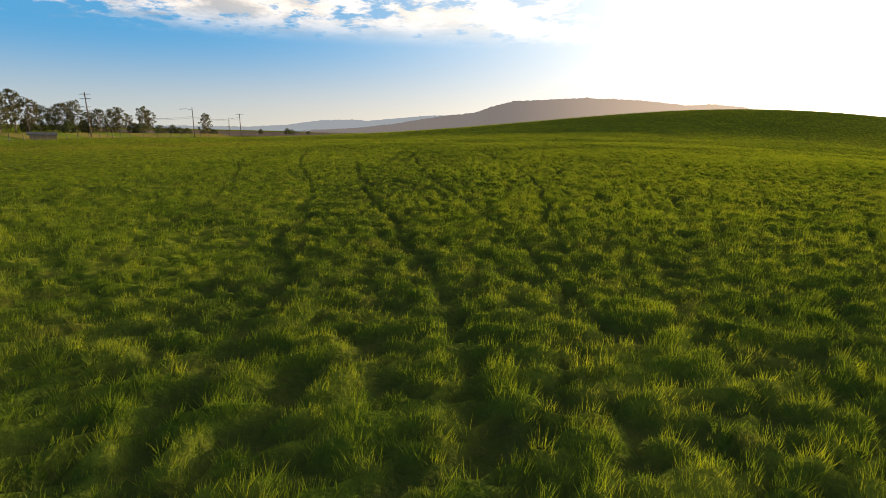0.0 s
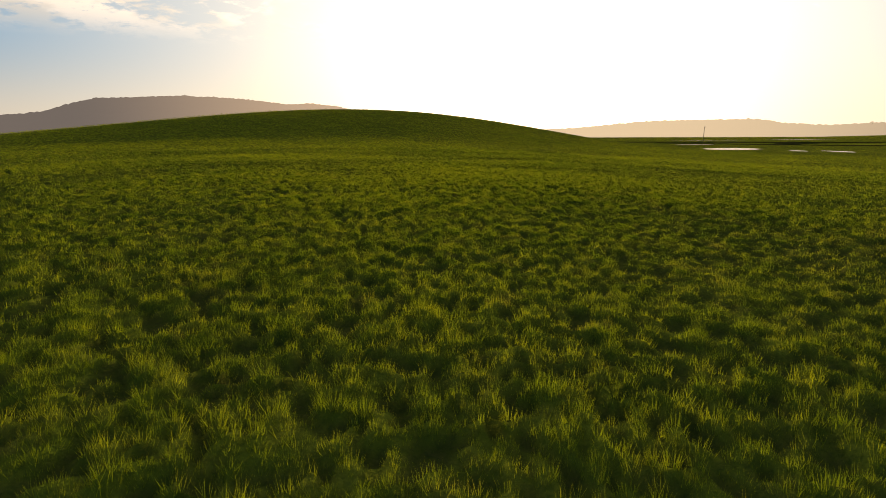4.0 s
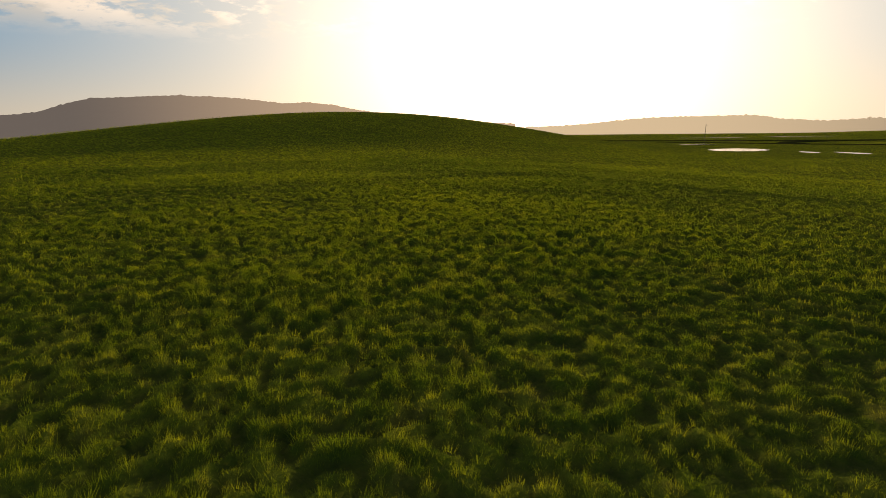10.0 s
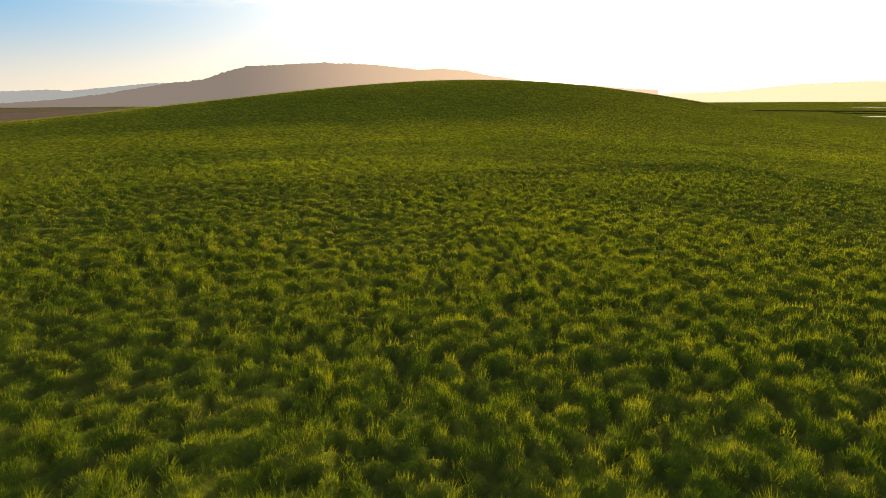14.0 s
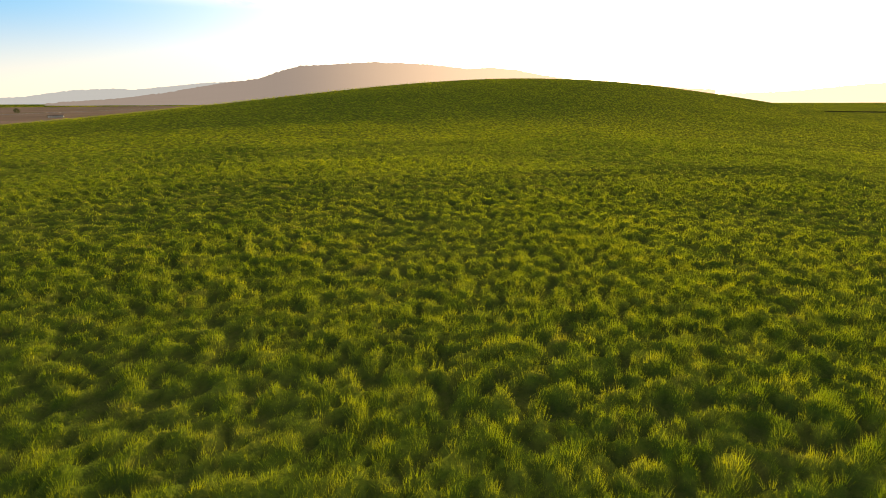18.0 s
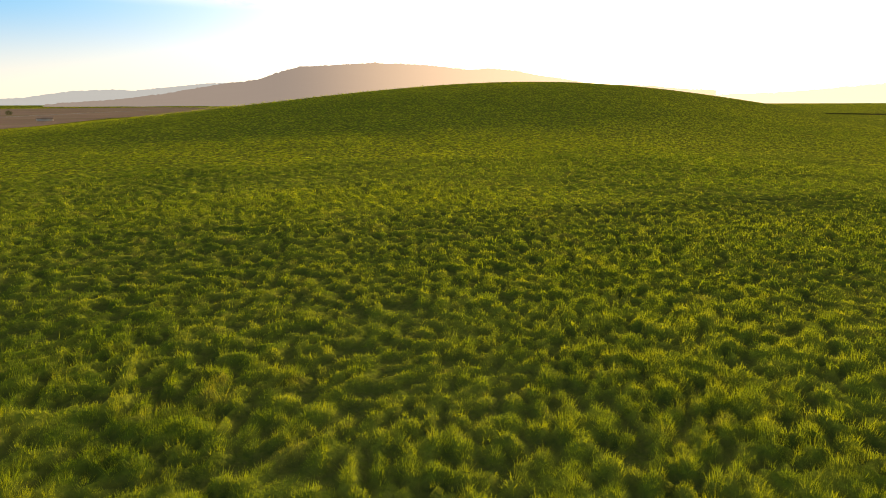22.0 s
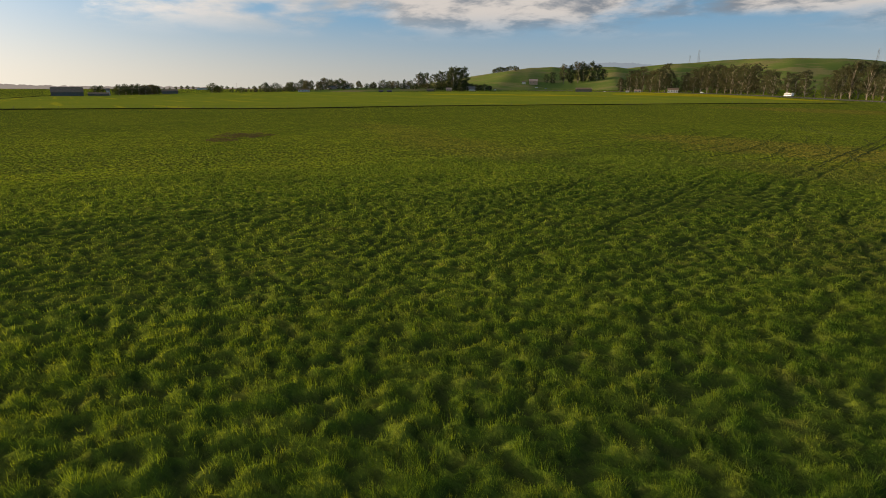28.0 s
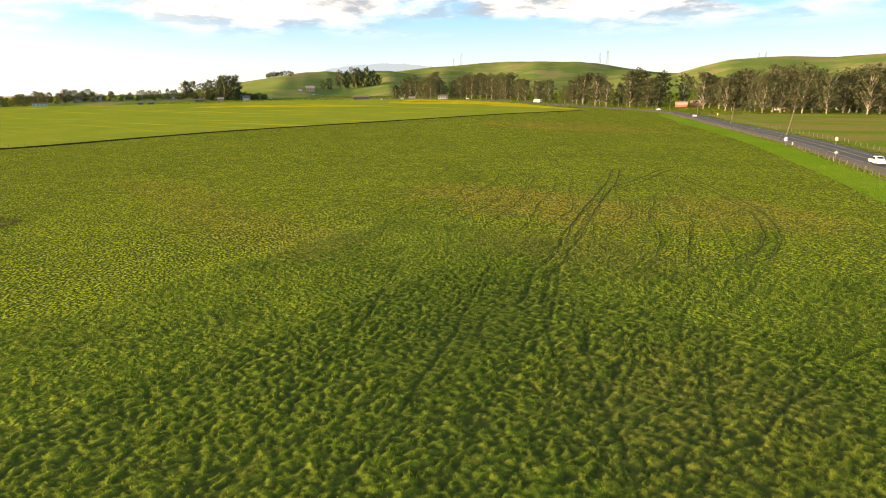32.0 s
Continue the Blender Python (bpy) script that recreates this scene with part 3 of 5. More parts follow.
def build_grass():
    """Blades: dense where the walk passes, sparser and coarser further out."""
    rs = np.random.RandomState(5)
    total = []
    # band of distance to the walk, blades per square metre, length, width
    for near, far, per, length, width in ((0, 8, 1000, 0.105, 0.0065), (8, 16, 560, 0.102, 0.0090), (16, 30, 220, 0.095, 0.0145), (30, 60, 60, 0.10, 0.027), (60, 120, 8, 0.12, 0.07)):
        lo, hi = WAY.min(0) - far, WAY.max(0) + far
        count = int((hi[0] - lo[0]) * (hi[1] - lo[1]) * per)
        x, y = rs.uniform(lo[0], hi[0], count), rs.uniform(lo[1], hi[1], count)
        d = np.full(count, 1e9)
        for wx, wy in WAY[::3]:
            d = np.minimum(d, (x - wx) ** 2 + (y - wy) ** 2)
        d = np.sqrt(d) + rs.uniform(-0.12, 0.12, count) * far
        keep = (d >= near) & (d < far)
        # nothing behind the first place of the walk
        keep &= ((y > 2.5) & (x > -0.85 * y - 3)) | (x > 20)
        x, y = x[keep], y[keep]
        t, worn = tussock(x, y), trodden(x, y)[0]
        keep = (rs.rand(len(x)) < 0.12 + 1.15 * t) & (rs.rand(len(x)) > worn * 1.1)
        x, y, t = x[keep], y[keep], t[keep]
        m = len(x)
        z = lie(x, y) + relief(x, y) - 0.02
        grow = length * (0.24 + 1.2 * t) * (0.45 + 1.1 * drift(x, y, 0.24, 14)) * rs.uniform(0.6, 1.4, m)
        wind = 0.5 + 0.5 * drift(x, y, 3.0, 12)
        lean = rs.uniform(0.1, 1.0, m) * grow
        to = np.arctan2(t - tussock(x, y + 0.05), t - tussock(x + 0.05, y)) + rs.normal(0, 0.75, m)
        face = rs.uniform(0, 6.283, m)
        w = width * rs.uniform(0.6, 1.3, m)
        a = np.stack([x - w * np.cos(face) / 2, y - w * np.sin(face) / 2, z], -1)
        b = np.stack([x + w * np.cos(face) / 2, y + w * np.sin(face) / 2, z], -1)
        c = np.stack([x + lean * np.cos(to) * wind, y + lean * np.sin(to) * wind, z + grow], -1)
        total.append(np.stack([a, b, c], 1).reshape(-1, 3))
    v = np.concatenate(total)
    me = mesh_from("grass", v, np.arange(len(v)).reshape(-1, 3), BLADE)
    tagged(new("grass", me), "long tufted green grass of the pasture", "grass", kind="stuff")
    return len(v) // 3


build_grass()


# ---- far land ----
LAND = []


def ridge(name, label, outline, far, foot, eye, mat, rough=0.0, kind="structure", folds=0.0, back=1.25, steps=14, bump_len=None):
    """Hills seen along a run of directions: outline holds (turn, height angle) in degrees from the point eye; they rise from foot to far metres away."""
    turns = np.array([o[0] for o in outline], float)
    angles = np.array([o[1] for o in outline], float)
    fine = np.linspace(turns[0], turns[-1], max(int((turns[-1] - turns[0]) * 6), 30))
    crest = np.interp(fine, turns, angles)
    rs = np.random.RandomState(len(name))
    kernel = np.hanning(5)
    crest = np.convolve(np.pad(crest, 2, mode="edge"), kernel / kernel.sum(), "valid") + rs.normal(0, rough, len(fine))
    verts, rows_ = [], steps + 5
    for k in range(rows_):
        f = k / (steps - 1)
        r = foot + (far - foot) * f if f <= 1 else far * (1 + (back - 1) * (k - steps + 1) / 5)
        rise = (f * f * (3 - 2 * f)) if f <= 1 else 1 - 0.9 * (k - steps + 1) / 5
        top = eye[2] + far * np.tan(np.radians(crest)) + 2.2
        z = -2.2 + top * rise
        if folds:
            swell = drift(fine + 2.5 * f, fine * 0 + f * 6.0, 5.0, 3) - 0.5 + 0.5 * (drift(fine - 3.0 * f, fine * 0 + f * 5.0, 2.2, 4) - 0.5)
            z = z + folds * np.maximum(top, 0) * math.sin(math.pi * min(f, 1.0)) * swell
        verts.append(np.stack([eye[0] + r * np.sin(np.radians(fine)), eye[1] + r * np.cos(np.radians(fine)), z], -1))
    LAND.append((eye, fine, [foot + (far - foot) * k / (steps - 1) for k in range(steps)], [v[:, 2] for v in verts[:steps]]))
    m = len(fine)
    at = np.arange(rows_ * m).reshape(rows_, m)
    faces = np.stack([at[:-1, :-1], at[:-1, 1:], at[1:, 1:], at[1:, :-1]], -1).reshape(-1, 4)
    me = mesh_from(name, np.concatenate(verts), faces, mat, True)
    return tagged(new(name, me), label, "hills", kind=kind)


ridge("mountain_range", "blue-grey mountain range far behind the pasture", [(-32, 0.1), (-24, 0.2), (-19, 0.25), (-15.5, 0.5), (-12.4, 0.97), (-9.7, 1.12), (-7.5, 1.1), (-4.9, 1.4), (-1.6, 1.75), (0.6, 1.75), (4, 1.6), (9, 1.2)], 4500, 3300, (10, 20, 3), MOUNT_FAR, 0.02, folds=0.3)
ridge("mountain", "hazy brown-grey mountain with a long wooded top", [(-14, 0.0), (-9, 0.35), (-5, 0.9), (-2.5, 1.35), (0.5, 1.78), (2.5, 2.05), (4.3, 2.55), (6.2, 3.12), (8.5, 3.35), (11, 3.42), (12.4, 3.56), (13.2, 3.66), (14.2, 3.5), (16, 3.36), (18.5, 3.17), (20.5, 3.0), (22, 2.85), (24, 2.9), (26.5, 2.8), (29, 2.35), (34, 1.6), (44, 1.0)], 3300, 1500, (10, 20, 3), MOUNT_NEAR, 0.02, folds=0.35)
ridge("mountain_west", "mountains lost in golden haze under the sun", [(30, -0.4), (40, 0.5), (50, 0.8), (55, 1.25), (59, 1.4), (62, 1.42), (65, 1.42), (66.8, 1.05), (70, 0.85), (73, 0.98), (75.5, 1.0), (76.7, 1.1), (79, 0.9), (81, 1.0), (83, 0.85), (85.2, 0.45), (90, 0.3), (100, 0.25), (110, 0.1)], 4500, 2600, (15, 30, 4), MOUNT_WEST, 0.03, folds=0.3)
ridge("green_hill", "rounded grassy hills with darker folds", [(119.1, -0.22), (123.1, 0.43), (125.3, 0.75), (128.3, 1.13), (131.3, 1.60), (133.4, 1.70), (135.5, 1.42), (137.1, 1.64), (139.1, 1.62), (141.1, 1.34), (146.1, 1.21), (150.1, 0.86), (156.1, 0.54)], 1500, 700, (24.0, 46.6, 16.3), HILL_GREEN, 0.0, folds=0.22)
ridge("green_hill_back", "broad green hill with sunlit and shaded folds", [(136.1, 0.88), (139.1, 1.47), (143.0, 1.85), (145.1, 2.00), (147.8, 2.21), (150.5, 2.31), (153.6, 2.11), (156.7, 1.99), (159.8, 1.68), (161.3, 1.42), (163.6, 1.05), (168.1, 0.71), (176.1, 0.42)], 1900, 950, (24.0, 46.6, 16.3), HILL_GREEN, 0.0, folds=0.26)
ridge("green_hill_south", "long grassy hill behind the gum trees", [(157.1, 0.16), (161.1, 0.61), (163.6, 0.90), (165.6, 0.92), (167.4, 1.42), (169.6, 1.91), (172.1, 2.06), (174.1, 2.07), (177.3, 1.85), (180.4, 1.95), (188.1, 2.27), (200.1, 1.91)], 1300, 640, (24.0, 46.6, 16.3), HILL_GREEN, 0.0, folds=0.17)
ridge("knoll", "low green knoll with farm houses", [(103.1, -1.26), (106.1, -0.99), (108.6, -0.77), (110.6, -0.60), (113.1, -0.43), (116.1, -0.35), (119.1, -0.37), (122.1, -0.38), (126.1, -0.44), (130.1, -0.59)], 1000, 700, (24.0, 46.6, 16.3), HILL_GREEN, 0.0)
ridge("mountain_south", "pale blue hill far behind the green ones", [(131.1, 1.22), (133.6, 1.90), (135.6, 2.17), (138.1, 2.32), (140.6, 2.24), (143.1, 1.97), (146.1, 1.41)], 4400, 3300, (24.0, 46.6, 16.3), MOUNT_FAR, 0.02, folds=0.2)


def ground_at(x, y):
    """Height of the land at a place: the plain, or a hill that stands on it."""
    best = float(lie(x, y))
    for eye, turns, reach, heights in LAND:
        r, turn = math.hypot(x - eye[0], y - eye[1]), math.degrees(math.atan2(x - eye[0], y - eye[1])) 
        for t in (turn, turn + 360):
            if turns[0] < t < turns[-1] and reach[0] < r < reach[-1]:
                k = int(np.searchsorted(reach, r)) - 1
                f = (r - reach[k]) / (reach[k + 1] - reach[k])
                best = max(best, (1 - f) * np.interp(t, turns, heights[k]) + f * np.interp(t, turns, heights[k + 1]))
    return best


START, END, PAN = (0.0, 0.0, 1.39), (24.0, 46.6, 16.3), (23.5, 46.5, 6.05)


def off(eye, turn, far):
    """The place that lies far metres from eye, turn degrees to the right of +y."""
    return eye[0] + far * math.sin(radians(turn)), eye[1] + far * math.cos(radians(turn))


# ---- fields, ditch and pools ----
RUT = plain("trodden_soil", (0.070, 0.090, 0.022), (0.105, 0.110, 0.034), 1.2, 0.95, gloss=0.0)
def sheet(name, label, outline, lift, mat, category="field", kind="structure"):
    bm = bmesh.new()
    face = bm.faces.new([bm.verts.new((x, y, 0)) for x, y in outline])
    face.normal_update()
    if face.normal.z < 0:
        face.normal_flip()
    bmesh.ops.triangulate(bm, faces=bm.faces[:])
    for k in range(12):
        bmesh.ops.bisect_plane(bm, geom=bm.verts[:] + bm.edges[:] + bm.faces[:], plane_co=Vector((0.5, -0.866, 0)) * (350 + 40 * k), plane_no=(0.5, -0.866, 0))
    for v in bm.verts:
        v.co.z = float(lie(v.co.x, v.co.y)) + lift
    for f in bm.faces:
        if f.normal.z < 0:
            f.normal_flip()
    ob = part(name, bm, mat)
    return tagged(ob, label, category, kind=kind)


DITCH = [(330.0, 230.0), (305.0, 150.0), (298.6, 120.7), (308.0, 71.3), (293.7, 18.5), (269.3, -27.1), (270.3, -81.9), (270.1, -118.4), (260.9, -166.9), (248.4, -227.1), (231.9, -305.7), (201.1, -378.9)]
sheet("field_mustard", "bright green field with drifts of yellow mustard in bloom", DITCH[2:] + [(224.6, -405.2), (266.3, -435.0), (301.4, -467.1), (388.2, -506.6), (480.3, -521.7), (558.9, -501.1), (639.0, -441.3), (689.2, -361.4), (769.3, -301.6), (879.4, -271.8), (919.5, -151.7), (859.9, -0.7), (760.0, 110.0)], 0.32, MUSTARD)
sheet("field_dry", "brown fallow field on the plain behind the hill", [(-46, 240), (-41, 275), (-39, 380), (-18, 460), (4, 610), (70, 950), (-100, 1250), (-420, 950), (-300, 420), (-150, 300)], 0.20, FIELD_DRY)
sheet("field_bloom", "band of dense yellow mustard in full bloom", [off(END, a, r) for a, r in ((158.2, 462), (152.1, 510), (146.1, 569), (139.1, 625), (138.9, 654))] + [(469.8, -516.1), (385.9, -502.2), (301.4, -462.0), (266.2, -430.7), (228.3, -404.3)], 0.46, BLOOM)
sheet("field_bloom_strip", "thin yellow strip of mustard across the field", [off(END, a, r) for a, r in ((121.1, 680), (127.1, 667), (133.1, 620), (138.4, 579), (138.4, 563), (133.1, 588), (127.1, 622), (121.1, 659))], 0.46, BLOOM)


def along(line, offset):
    """The line moved sideways, to its left."""
    out = []
    for k, (x, y) in enumerate(line):
        (xa, ya), (xb, yb) = line[max(k - 1, 0)], line[min(k + 1, len(line) - 1)]
        d = math.hypot(xb - xa, yb - ya)
        out.append((x - offset * (yb - ya) / d, y + offset * (xb - xa) / d))
    return out


def smooth_line(points, step):
    """Points at even steps on a soft curve through the given ones."""
    p = np.array(points, float)
    t = np.r_[0, np.cumsum(np.hypot(*np.diff(p, axis=0).T))]
    grad = np.gradient(p, t, axis=0)
    out = []
    for s in np.arange(0, t[-1], step):
        k = min(int(np.searchsorted(t, s, side="right")) - 1, len(t) - 2)
        h = t[k + 1] - t[k]
        u = (s - t[k]) / h
        out.append(tuple((2 * u**3 - 3 * u**2 + 1) * p[k] + (u**3 - 2 * u**2 + u) * h * grad[k] + (3 * u**2 - 2 * u**3) * p[k + 1] + (u**3 - u**2) * h * grad[k + 1]))
    return out


def ribbon(name, label, line, profile, mat, category, kind="structure", parent=None):
    """A strip along a line; profile holds (sideways, height over the land)."""
    rows_ = [along(line, o) for o, _ in profile]
    verts = [(x, y, float(lie(x, y)) + h) for row, (_, h) in zip(rows_, profile) for x, y in row]
    m = len(line)
    faces = [(k * m + i, (k + 1) * m + i, (k + 1) * m + i + 1, k * m + i + 1) for k in range(len(profile) - 1) for i in range(m - 1)]
    ob = new(name, mesh_from(name, verts, [f[::-1] for f in faces] if profile[0][0] > profile[-1][0] else faces, mat, True))
    ob.parent = parent
    return tagged(ob, label, category, kind=kind) if parent is None else ob


# wheel ruts and trodden paths on the far part of the pasture
paths = [[(x + 0.0, y) for x, y in line] for _, _, line in TRAILS[-8:]]
for k in range(13):
    x0 = 36 + 4.4 * k
    bend = 1.1 * math.sin(2.7 * k)
    paths.append([(x0 - 5, -9), (x0 - 2 + bend, -22), (x0 + 2 - bend, -36), (x0 + 7 + bend, -50), (x0 + 13, -64)])
for k, points in enumerate(paths):
    wide = 0.09 if k < 8 else 0.03
    line = [(x + 0.5 * (float(drift(x, y, 2.5, 8)) - 0.5), y + 0.5 * (float(drift(x, y, 2.5, 9)) - 0.5)) for x, y in smooth_line(points, 1.2)]
    line = [(x, y) for x, y in line if y < -6]
    if len(line) > 3:
        ribbon("track_%d" % (k + 1), "dark wheel rut in the pasture" if k < 8 else "narrow trodden path in the pasture", line, [(wide + 0.05, 0.0), (wide, 0.045), (-wide, 0.045), (-wide - 0.05, 0.0)], RUT, "track")

ditch_line = smooth_line(DITCH, 4.0)
ribbon("ditch_bank", "dark weedy bank along a ditch between two fields", ditch_line, [(-2.4, -0.05), (-1.2, 0.12), (-0.4, 0.34), (0.45, 0.38), (1.1, 0.10), (2.0, -0.05)], BANK_DARK, "bank")
ribbon("far_bank", "dark levee across the wet plain", smooth_line([(306.0, 140.0), (330.0, 158.0), (380.0, 160.0), (430.0, 149.0), (500.0, 128.0), (587.0, 95.0), (800.0, 59.9), (1100.0, 19.4)], 12.0), [(-4, -0.1), (-1.5, 0.5), (1.5, 0.6), (4, -0.1)], BANK_DARK, "bank")
ribbon("far_bank_west", "low dark levee across the wet plain", smooth_line([(318.0, 480.0), (345.0, 340.0), (374.0, 260.0), (398.0, 196.0), (430.0, 148.0)], 10.0), [(-4, -0.1), (-1.5, 0.5), (1.5, 0.6), (4, -0.1)], BANK_DARK, "bank")


def pool(name, label, x, y, a, b, turn, seed):
    rs = np.random.RandomState(seed)
    wave = rs.uniform(-1, 1, 6)
    pts = []
    for k in range(48):
        t = 2 * math.pi * k / 48
        r = 1 + 0.16 * wave[0] * math.sin(2 * t + wave[1]) + 0.14 * wave[2] * math.sin(3 * t + wave[3]) + 0.10 * wave[4] * math.sin(7 * t + 3 * wave[5]) + 0.05 * math.sin(13 * t + wave[1])
        u, v = a * r * math.cos(t), b * r * math.sin(t)
        c, s_ = math.cos(radians(turn)), math.sin(radians(turn))
        pts.append((x + u * c - v * s_, y + u * s_ + v * c))
    level = min(float(lie(px, py)) for px, py in pts) + 0.06
    bm = solid(pts, level - 0.05, max(level, float(lie(x, y)) + 0.05))
    return tagged(part(name, bm, WATER), label, "puddle", kind="structure")


pool("water_1", "pool of still water mirroring the bright sky", 203.6, 119.7, 16.5, 10, 32, 2)
pool("water_2", "small puddle in the pasture", 190, 92, 6, 1.6, 40, 3)
pool("water_3", "small puddle in the pasture", 189, 81, 8, 2.0, 40, 4)
pool("water_4", "wide shallow pool at the field edge", 353.3, -66.6, 24, 8, 22, 5)
pool("water_5", "far pool on the wet plain", 600, 342, 40, 10, -35, 6)
pool("water_6", "far pool on the wet plain", 755, 318, 40, 14, -35, 7)
pool("water_7", "small puddle in the pasture", 262, 172, 14, 4, -30, 8)

# ---- road ----
ROAD = [(1098.9, -482.3), (798.9, -513.6), (618.8, -537.2), (499.4, -542.7), (399.4, -528.6), (295.0, -481.4), (243.3, -446.8), (199.0, -421.0), (171.9, -406.3), (139.8, -374.8), (110.3, -323.7), (83.0, -263.0), (54.3, -202.0), (35.0, -157.8), (21.7, -121.7), (15.6, -104.7), (-10, -38), (-48, 15), (-84, 68), (-106, 115), (-115, 160), (-118, 240), (-114, 330), (-95, 500), (-60, 800)]
road_line = smooth_line(ROAD, 4.0)
# sideways is to the left of the run of the line: the pasture lies at negative values
ribbon("verge_gravel", "dry gravel shoulder of the road", road_line, [(6.8, 0.03), (4.9, 0.24), (-4.9, 0.24), (-6.8, 0.03)], GRAVEL, "verge")
ribbon("road", "two-lane asphalt road with painted lines", road_line, [(3.8, 0.262), (0, 0.31), (-3.8, 0.262)], ASPHALT, "road")
for k, (o, mat, name) in enumerate(((0.12, LINE_YELLOW, "centre_line"), (-0.12, LINE_YELLOW, "centre_line"), (3.3, LINE_WHITE, "edge_line"), (-3.3, LINE_WHITE, "edge_line"))):
    z = 0.31 - abs(o) / 3.8 * 0.048 + 0.008
    ribbon("road_marking_%d" % (k + 1), "worn painted road line", road_line, [(o + 0.06, z), (o - 0.06, z)], mat, "road line")
near_part = [p for p in road_line if -340 < p[1] < -48]
ribbon("verge_green", "strip of short bright green grass beside the road", near_part, [(-9.2, 0.05), (-13, 0.10), (-17.5, 0.03)], VERGE_GREEN, "verge")
far_part = [p for p in road_line if -330 < p[1] < -50]
ribbon("field_beyond", "olive and brownish pasture across the road", far_part, [(260, 0.02), (150, 0.06), (60, 0.06), (9.5, 0.05)], FIELD_OLIVE, "field")


# ---- trees ----
def leaf_cluster(rs, centre, size, count, leaf):
    """Loose clump of small leaf sprays as pointed quads."""
    way = rs.normal(size=(count, 3))
    way /= np.linalg.norm(way, axis=1)[:, None]
    spot = centre + way * size * (rs.rand(count, 1) ** 0.45)
    a = rs.normal(size=(count, 3))
    a /= np.linalg.norm(a, axis=1)[:, None]
    b = np.cross(a, rs.normal(size=(count, 3)))
    b /= np.linalg.norm(b, axis=1)[:, None]
    s = leaf * rs.uniform(0.6, 1.4, (count, 1))
    return np.stack([spot - a * s, spot - b * s * 0.55, spot + a * s, spot + b * s * 0.55], 1).reshape(-1, 3)


def gum_tree(seed, height, width, low=0.35, clusters=34, leaves=46, leaf=0.48, mat=None, lean=0.04):
    """A tall gum: bare forking trunk, limbs, and foliage in loose clumps with sky between."""
    rs = np.random.RandomState(seed)
    tree = new("gum_tree")
    bm = bmesh.new()
    tip = Vector((rs.uniform(-lean, lean) * height, rs.uniform(-lean, lean) * height, height * 0.8))
    knots = [Vector((0, 0, -0.3))]
    for k in range(1, 6):
        f = k / 5
        knots.append(Vector((tip.x * f + rs.normal(0, 0.012) * height, tip.y * f + rs.normal(0, 0.012) * height, tip.z * f)))
    r0 = height * 0.014 + 0.06
    for k in range(5):
        rod(bm, knots[k], knots[k + 1], r0 * (1 - 0.16 * k), r0 * (1 - 0.16 * (k + 1)), 7)
    crown = []
    for k in range(clusters):
        f = low + (1 - low) * (k + rs.rand()) / clusters
        spread_ = width * (0.30 + 0.70 * math.sin(math.pi * min(max((f - low) / (1 - low) * 0.80 + 0.16, 0), 1)))
        turn = k * 2.4 + rs.uniform(-0.5, 0.5)
        reach = spread_ * rs.uniform(0.25, 1.0)
        end = Vector((tip.x * f + reach * math.cos(turn), tip.y * f + reach * math.sin(turn), height * f * 0.93 + rs.uniform(-0.03, 0.02) * height))
        g = min(max(f - 0.14 - 0.25 * reach / max(width, 0.1), 0.12), 0.95)
        start = knots[0].lerp(tip, g)
        if k % 2 == 0:
            mid = start.lerp(end, 0.55) + Vector((0, 0, height * 0.02))
            rod(bm, start, mid, r0 * 0.36, r0 * 0.22, 5)
            rod(bm, mid, end, r0 * 0.22, r0 * 0.07, 5)
        size = np.array([1.0, 1.0, 0.72]) * width * rs.uniform(0.22, 0.35)
        crown.append(leaf_cluster(rs, np.array(end), size, leaves, leaf))
    trunk = part("trunk", bm, BARK, tree, "pale peeling bark", True)
    v = np.concatenate(crown)
    me = mesh_from("crown", v, np.arange(len(v)).reshape(-1, 4), mat or GUM_LEAF)
    new("crown", me).parent = tree
    return tree


def round_tree(seed, height, width, mat):
    """A broad, dense tree or shrub with a short trunk."""
    rs = np.random.RandomState(seed)
    tree = new("round_tree")
    bm = bmesh.new()
    rod(bm, (0, 0, -0.3), (0, 0, height * 0.5), height * 0.05, height * 0.03, 7)
    crown = []
    for k in range(26):
        t, f = k * 2.4, (k + 0.5) / 26
        r = width * math.sqrt(max(1 - (2 * f - 0.85) ** 2, 0.05)) * rs.uniform(0.45, 0.85)
        end = np.array((r * math.cos(t), r * math.sin(t), height * (0.12 + 0.78 * f)))
        if k % 3 == 0:
            rod(bm, (0, 0, height * 0.35), end, height * 0.022, height * 0.006, 5)
        crown.append(leaf_cluster(rs, end, np.array([1, 1, 0.8]) * width * 0.36, 36, height * 0.036 + 0.10))
    part("trunk", bm, BARK, tree, "", True)
    v = np.concatenate(crown)
    new("crown", mesh_from("crown", v, np.arange(len(v)).reshape(-1, 4), mat)).parent = tree
    return tree


